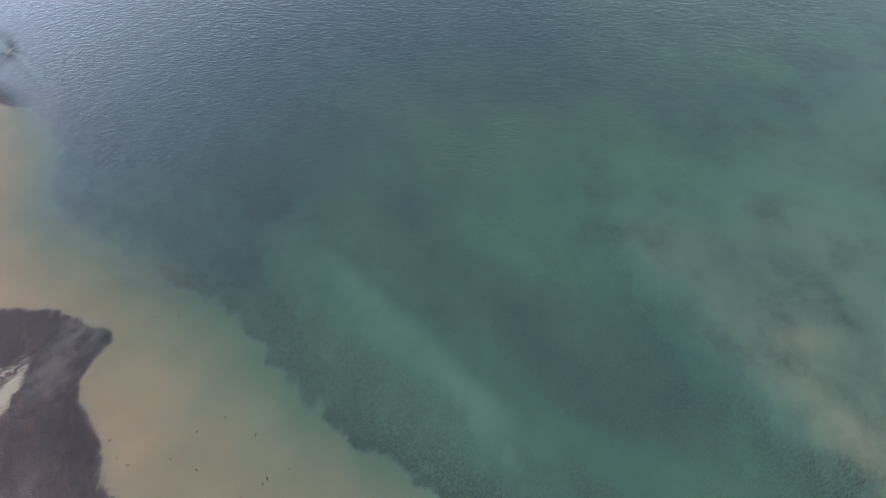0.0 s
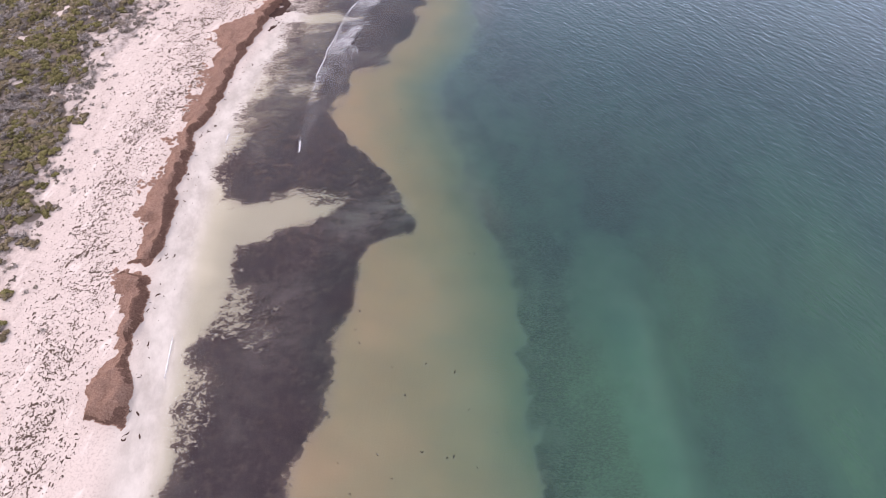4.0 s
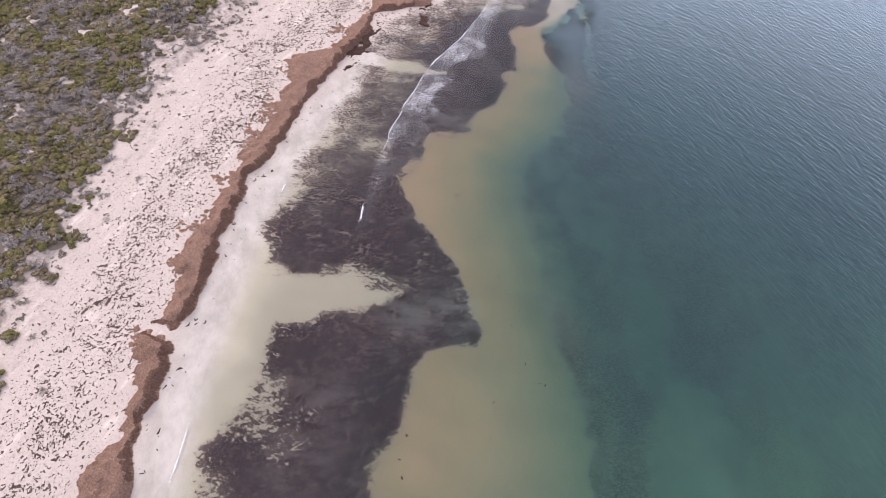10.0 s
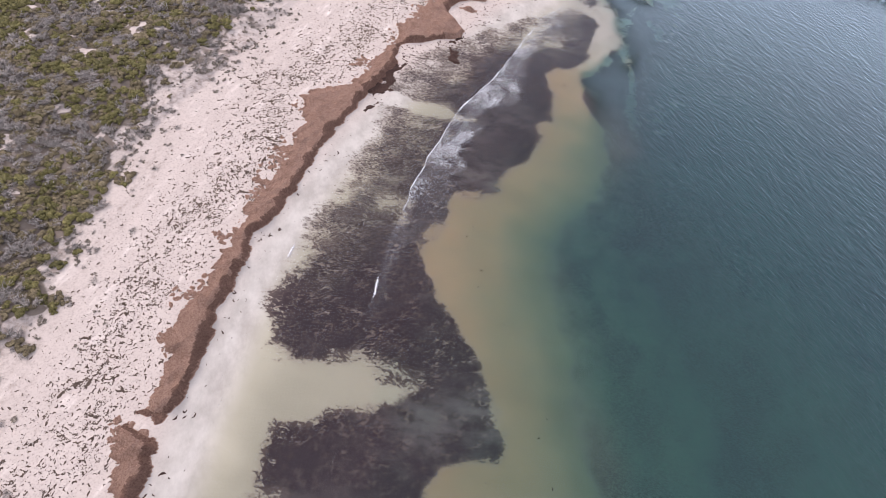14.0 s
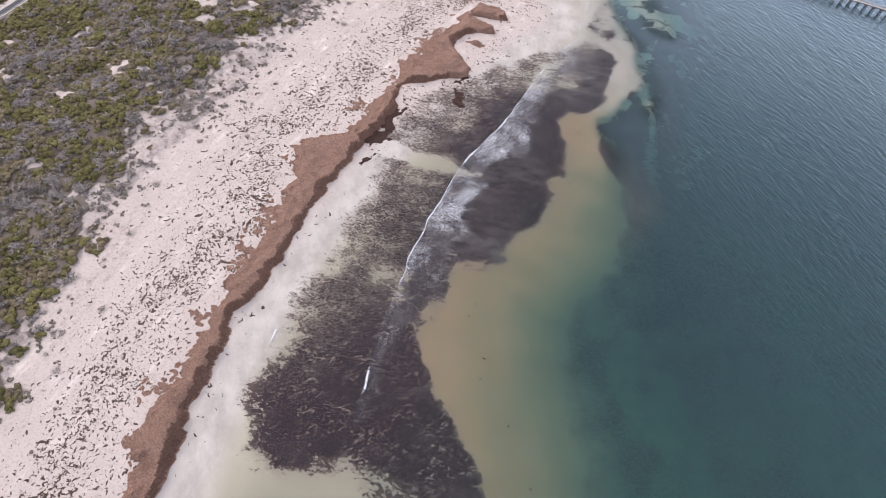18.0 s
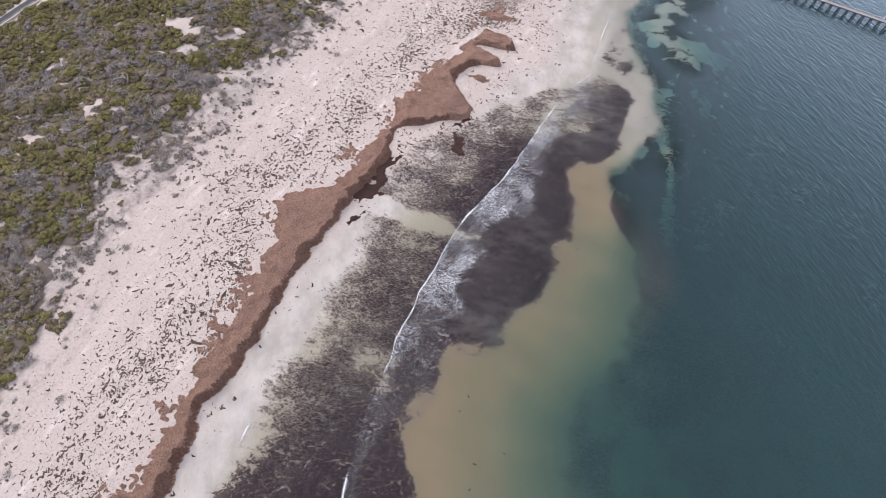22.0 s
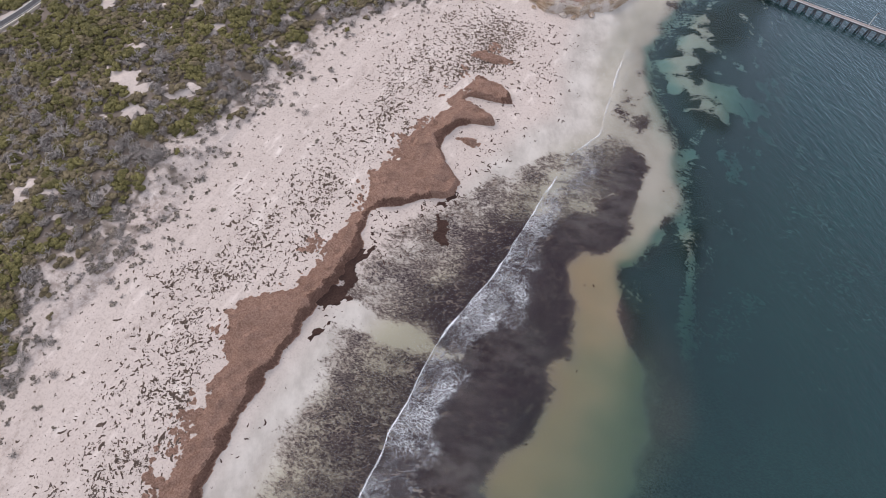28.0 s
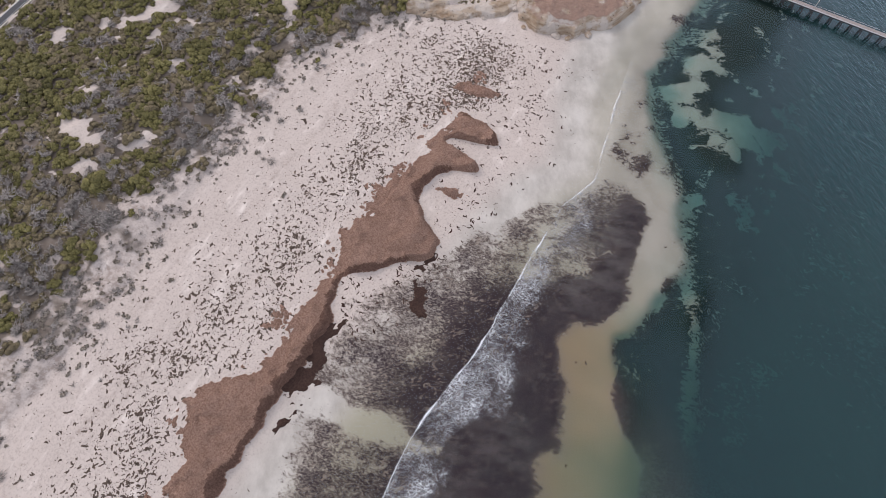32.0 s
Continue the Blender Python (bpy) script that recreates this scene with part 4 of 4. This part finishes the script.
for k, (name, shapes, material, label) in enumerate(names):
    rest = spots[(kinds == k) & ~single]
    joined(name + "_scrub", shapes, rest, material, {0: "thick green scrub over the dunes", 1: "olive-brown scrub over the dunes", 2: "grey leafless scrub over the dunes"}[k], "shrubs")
    # those along the sand stand alone: a crown and its stems
    bodies = []
    for n, (v, f, t) in enumerate(shapes):
        root = tagged(new(name), label, "shrub", "shrubs along the dune edge")
        crown = new("crown", array_mesh(name + "_crown", v, f, material, False, tint=t))
        sv, sf, st = twiggy(80 + n, 7, 0.45, 0.7, 0.04, 0.06)
        stems = new("stems", array_mesh(name + "_stems", sv, sf, TWIG, False, tint=st * 0.3))
        crown.parent = stems.parent = root
        bodies.append(root)
    for n, (x, y, z, turn, scale) in enumerate(spots[(kinds == k) & single]):
        m = Matrix.Translation((x, y, z)) @ Matrix.Rotation(turn, 4, "Z")
        root = bodies[n % len(bodies)]
        if n < len(bodies):
            root.matrix_basis = m @ Matrix.Diagonal((scale, scale, scale, 1))
        else:
            copy = copy_thing(root, m)
            copy.scale = (scale, scale, scale)

# a few large bushes stand out at the dune edge
for x, y, size, shape, material, label in ((-123.2, 102.4, 1.9, leafy(95, 420, 1.0, 0.9, 0.06, 26), GREEN, "large bright green bush alone on bare sand"),
                                                (-118.0, 99.0, 1.7, twiggy(96, 130, 1.0, 0.8, 0.03), TWIG, "large grey half-dead bush at the dune edge")):
    root = tagged(new("large_shrub"), label, "shrub", "shrubs along the dune edge")
    v, f, t = shape
    crown = new("crown", array_mesh("large_crown", v, f, material, False, tint=t))
    sv, sf, st = twiggy(88, 9, 0.45, 0.7, 0.04, 0.06)
    stems = new("stems", array_mesh("large_stems", sv, sf, TWIG, False, tint=st * 0.3))
    crown.parent = stems.parent = root
    root.matrix_basis = Matrix.Translation((x, y, float(land(np.array(x), np.array(y))) - 0.05)) @ Matrix.Diagonal((size, size, size, 1))

# low tufts on the bare sand at the foot of the dunes
def dune_foot(x, y):
    """How thick small plants stand between the scrub and the open sand."""
    clumps = step(fbm(x, y, 2.6), -0.25, 0.8)
    band = 0.62 * np.exp(-((x - dune_toe(y) + 4.0) / 3.4) ** 2) + 0.3 * step(dune_toe(y) - x, 4, 8) + 0.14 * step(x - dune_toe(y), -3, 0) * np.exp(-np.maximum(x - dune_toe(y), 0) / 2.6)
    return np.clip(band * (0.15 + clumps) * (1 - scrub(x, y)), 0, 1)


pts = strewn(60000, (-126, -84, -10, 152), dune_foot, 24)
ts = np.stack([pts[:, 0], pts[:, 1], land(pts[:, 0], pts[:, 1]) - 0.02, r.uniform(0, 6.28, len(pts)), 0.14 + 0.55 * r.rand(len(pts)) ** 2.2], 1)
joined("dune_tufts", [leafy(70 + k, 18, 1.0, 0.42, 0.2, 3) for k in range(5)], ts, TUFT, "dry grey-brown tufts at the foot of the dune", "tufts")
pts = strewn(18000, (-126, -84, -10, 152), dune_foot, 25)
ts = np.stack([pts[:, 0], pts[:, 1], land(pts[:, 0], pts[:, 1]) - 0.03, r.uniform(0, 6.28, len(pts)), 0.35 + 0.5 * r.rand(len(pts)) ** 1.5], 1)
joined("dune_twigs", [twiggy(90 + k, 34, 1.2, 0.5, 0.035) for k in range(4)], ts, TWIG, "low grey dead twigs on the dune sand", "twigs")
def ledge_foot(x):
    return np.interp(x, (-106, -103, -98, -90, -88.5), (150, 147.2, 148.4, 153.4, 156.5))


pts = strewn(2600, (-110, -84, 148, 172), lambda x, y: step(y - ledge_foot(x) - 2.6, 0, 1.5) * (0.35 + 0.65 * step(fbm(x, y, 4.0), -0.3, 0.5)), 26)
ts = np.stack([pts[:, 0], pts[:, 1], land(pts[:, 0], pts[:, 1]) - 0.02, r.uniform(0, 6.28, len(pts)), r.uniform(0.2, 0.45, len(pts))], 1)
joined("point_grass", [leafy(76 + k, 16, 1.0, 0.5, 0.25, 3) for k in range(3)], ts, OLIVE, "short grass and low scrub above the rocks", "grass")


# ---- rocky point ----

def rock_shelf(name, foot, box_, tall, label, cell=0.22):
    xs, ys = np.arange(box_[0], box_[1], cell), np.arange(box_[2], box_[3], cell)
    gx, gy = np.meshgrid(xs, ys)
    d = foot(gx, gy) + 0.7 * fbm(gx, gy, 3.0, 4)
    lift = tall * (0.45 * step(d, 0, 0.25) + 0.3 * step(d + 0.3 * fbm(gx, gy, 1.2), 0.5, 0.8) + 0.25 * step(d, 1.2, 2.4)) * (1 + 0.18 * fbm(gx, gy, 4.0)) + 0.1 * fbm(gx, gy, 0.8)
    inside = d > 0
    keep = inside[:-1, :-1] | inside[1:, 1:] | inside[:-1, 1:] | inside[1:, :-1]
    z = np.maximum(land(gx, gy), -0.2) + np.where(inside, np.maximum(lift, 0.1), -0.3)
    return tagged(grid_object(name, xs, ys, z, ROCK, keep, crust=step(d, 0.9, 1.9) * (tall > 1)), label, "rock", "rocks of the point")


rock_shelf("rock_shelf", lambda x, y: np.minimum(np.minimum(y - np.interp(x, (-90, -87.5, -84, -79, -76, -74, -72), (158, 153.4, 152.8, 154, 157, 161, 166)), (-72.5 - x)), x + 90), (-91, -71, 150, 172), 1.7,
           "ochre limestone ledge of the point above the sand")
rock_shelf("rock_shelf", lambda x, y: np.minimum(np.minimum(np.minimum(y - ledge_foot(x), ledge_foot(x) + 3.6 - y), x + 105), -88.6 - x), (-106, -88, 145, 160), 0.7,
           "low pale limestone ledge at the back of the beach")
for n, (x, y, size) in enumerate(((-81.3, 153.2, 0.55), (-79.6, 153.6, 0.4), (-86.3, 152.6, 0.35), (-75.3, 158.6, 0.6), (-77.3, 155.6, 0.5), (-74.4, 162.0, 0.7), (-89.0, 155.4, 0.5), (-92.4, 151.6, 0.3))):
    bm = bmesh.new()
    bmesh.ops.create_icosphere(bm, subdivisions=3, radius=size)
    for v in bm.verts:
        v.co *= 1 + 0.35 * noise.noise(v.co * 1.4 / size + Vector((n * 7.0, 0, 0))) + 0.1 * noise.noise(v.co * 5 / size)
        v.co.z *= 0.6
        v.co.x *= 1.35
    me = bpy.data.meshes.new("boulder")
    bm.to_mesh(me)
    bm.free()
    me.materials.append(ROCK)
    ob = tagged(new("boulder", me), "weathered ochre limestone boulder at the foot of the ledge", "rock", "boulders of the point")
    ob.matrix_basis = Matrix.Translation((x, y, float(max(land(np.array(x), np.array(y)), -0.1)) + size * 0.2)) @ Matrix.Rotation(n * 1.3, 4, "Z")


# ---- jetty ----
def jetty(x0, x1, y, wide, high, gap):
    root = tagged(new("jetty"), "long timber jetty with raking piles and a pale deck", "jetty")
    count = int((x1 - x0) / gap)
    bent_parts = {}
    for side in (-1, 1):
        bm = bmesh.new()
        rod(bm, (0.24 * side, -wide / 2, -0.35), (0.2 * side, -wide / 2 + 0.08, high - 0.25), 0.075, 0.065, 8)
        bent_parts[side] = bm
    bm = bmesh.new()
    rod(bm, (0, wide / 2 + 0.1, -0.35), (0, wide / 2 - 0.1, high - 0.25), 0.08, 0.07, 8)
    bent_parts[0] = bm
    meshes = {}
    for key, bm in bent_parts.items():
        me = bpy.data.meshes.new("pile")
        bm.to_mesh(me)
        bm.free()
        me.materials.append(TIMBER)
        meshes[key] = me
    bm = bmesh.new()
    box(bm, -0.26, 0.26, -wide / 2 - 0.15, wide / 2 + 0.15, high - 0.26, high - 0.1)
    cap = bpy.data.meshes.new("crosshead")
    bm.to_mesh(cap)
    bm.free()
    cap.materials.append(TIMBER)
    bm = bmesh.new()
    rod(bm, (0.24, -wide / 2 - 0.08, 0.35), (-0.2, -wide / 2, high - 0.35), 0.04, 0.04, 5)
    rod(bm, (-0.24, -wide / 2 - 0.08, 0.35), (0.2, -wide / 2, high - 0.35), 0.04, 0.04, 5)
    brace = bpy.data.meshes.new("brace")
    bm.to_mesh(brace)
    bm.free()
    brace.materials.append(TIMBER)
    for n in range(count + 1):
        x = x0 + n * gap
        for name, me in (("pile", meshes[-1]), ("pile", meshes[1]), ("pile", meshes[0]), ("crosshead", cap), ("brace", brace)):
            ob = new(name, me)
            ob.parent, ob.location = root, (x, y, 0)
    for side in (-1, 0, 1):
        bm = bmesh.new()
        box(bm, x0 - 0.4, x1 + 0.4, y + side * wide * 0.4 - 0.09, y + side * wide * 0.4 + 0.09, high - 0.1, high + 0.02)
        part("stringer", bm, TIMBER, root)
    bm = bmesh.new()
    n = int((x1 - x0 + 0.8) / 0.25)
    for k in range(n):
        box(bm, x0 - 0.4 + k * 0.25, x0 - 0.4 + k * 0.25 + 0.235, y - wide / 2, y + wide / 2, high + 0.02, high + 0.075 + 0.01 * (k * 7 % 3))
    part("decking", bm, DECKING, root, "pale weathered deck planks")
    bm = bmesh.new()
    box(bm, x0 - 0.4, x1 + 0.4, y - wide / 2 - 0.05, y - wide / 2 + 0.04, high + 0.09, high + 0.16)
    part("kerb_rail", bm, STEEL, root, "pale kerb rail")
    bm = bmesh.new()
    for z in (0.35,):
        rod(bm, (x0, y + wide / 2 - 0.05, high + z), (x1, y + wide / 2 - 0.05, high + z), 0.012, 0.012, 5)
    for k in range(count // 2 + 1):
        rod(bm, (x0 + 2 * gap * k, y + wide / 2 - 0.05, high + 0.15), (x0 + 2 * gap * k, y + wide / 2 - 0.05, high + 0.37), 0.015, 0.015, 5)
    part("handrail", bm, STEEL, root)
    return root


JETTY_Z, JETTY_WAY = 1.05, Matrix.Translation((-50, 173.6, 0)) @ Matrix.Rotation(radians(-8.0), 4, "Z")
jetty(-22, 78, 0.0, 0.75, JETTY_Z, 1.4).matrix_basis = JETTY_WAY
for n in range(7):
    x = -11.5 + 12 * n
    post = tagged(new("lamp_post"), "slim pale steel lamp post on the jetty deck", "street lamp", "jetty lamps")
    bm = bmesh.new()
    rod(bm, (0, 0, 0), (0, 0, 2.2), 0.05, 0.035, 8)
    part("pole", bm, STEEL, post)
    bm = bmesh.new()
    box(bm, -0.06, 0.3, -0.07, 0.07, 2.15, 2.24)
    part("lamp_head", bm, TIMBER, post, "dark lamp head")
    post.matrix_basis = JETTY_WAY @ Matrix.Translation((x, 0.32, JETTY_Z + 0.07))


# ---- road behind the dunes ----
def strip(name, x0, x1, lift, material, parent=None, y0=20, y1=400):
    ys = np.concatenate([np.arange(y0, 200, 1.0), np.arange(200, y1, 20.0)])
    bow = lambda y: 0.035 * np.maximum(y - 105, 0) - 0.03 * np.maximum(80 - y, 0)
    mid = land(ROAD_X + bow(ys), ys)
    z = np.convolve(np.pad(mid, 6, "edge"), np.ones(13) / 13, "valid") + 0.4 + lift
    verts = np.concatenate([np.stack([ROAD_X + bow(ys) + x, ys, z + dz], 1) for x, dz in ((x0, -0.4), (x0, 0.0), (x1, 0.0), (x1, -0.4))])
    n = len(ys)
    k = np.arange(n - 1)
    faces = np.concatenate([np.stack([k + a * n, k + (a + 1) * n, k + 1 + (a + 1) * n, k + 1 + a * n], 1) for a in range(3)])
    ob = array_object(name, verts, faces, material, False)
    ob.parent = parent
    return ob


road = tagged(strip("road", -0.7, 0.7, 0.0, ASPHALT), "narrow grey asphalt road behind the dunes", "road", kind="structure")
strip("edge_line", -0.66, -0.6, 0.006, PAINT, road)
strip("edge_line", 0.6, 0.66, 0.006, PAINT, road)
tagged(strip("road_verge", 0.74, 1.05, -0.06, GRAVEL), "pale gravel verge of the road", "verge", kind="structure")
tagged(strip("road_verge", -1.0, -0.74, -0.06, GRAVEL), "pale gravel verge of the road", "verge", kind="structure")

# from plan units to metres
for ob in list(scene.objects):
    if ob.parent is None and ob.type in ("MESH", "EMPTY"):
        ob.matrix_basis = Matrix.Scale(SIZE, 4) @ ob.matrix_basis
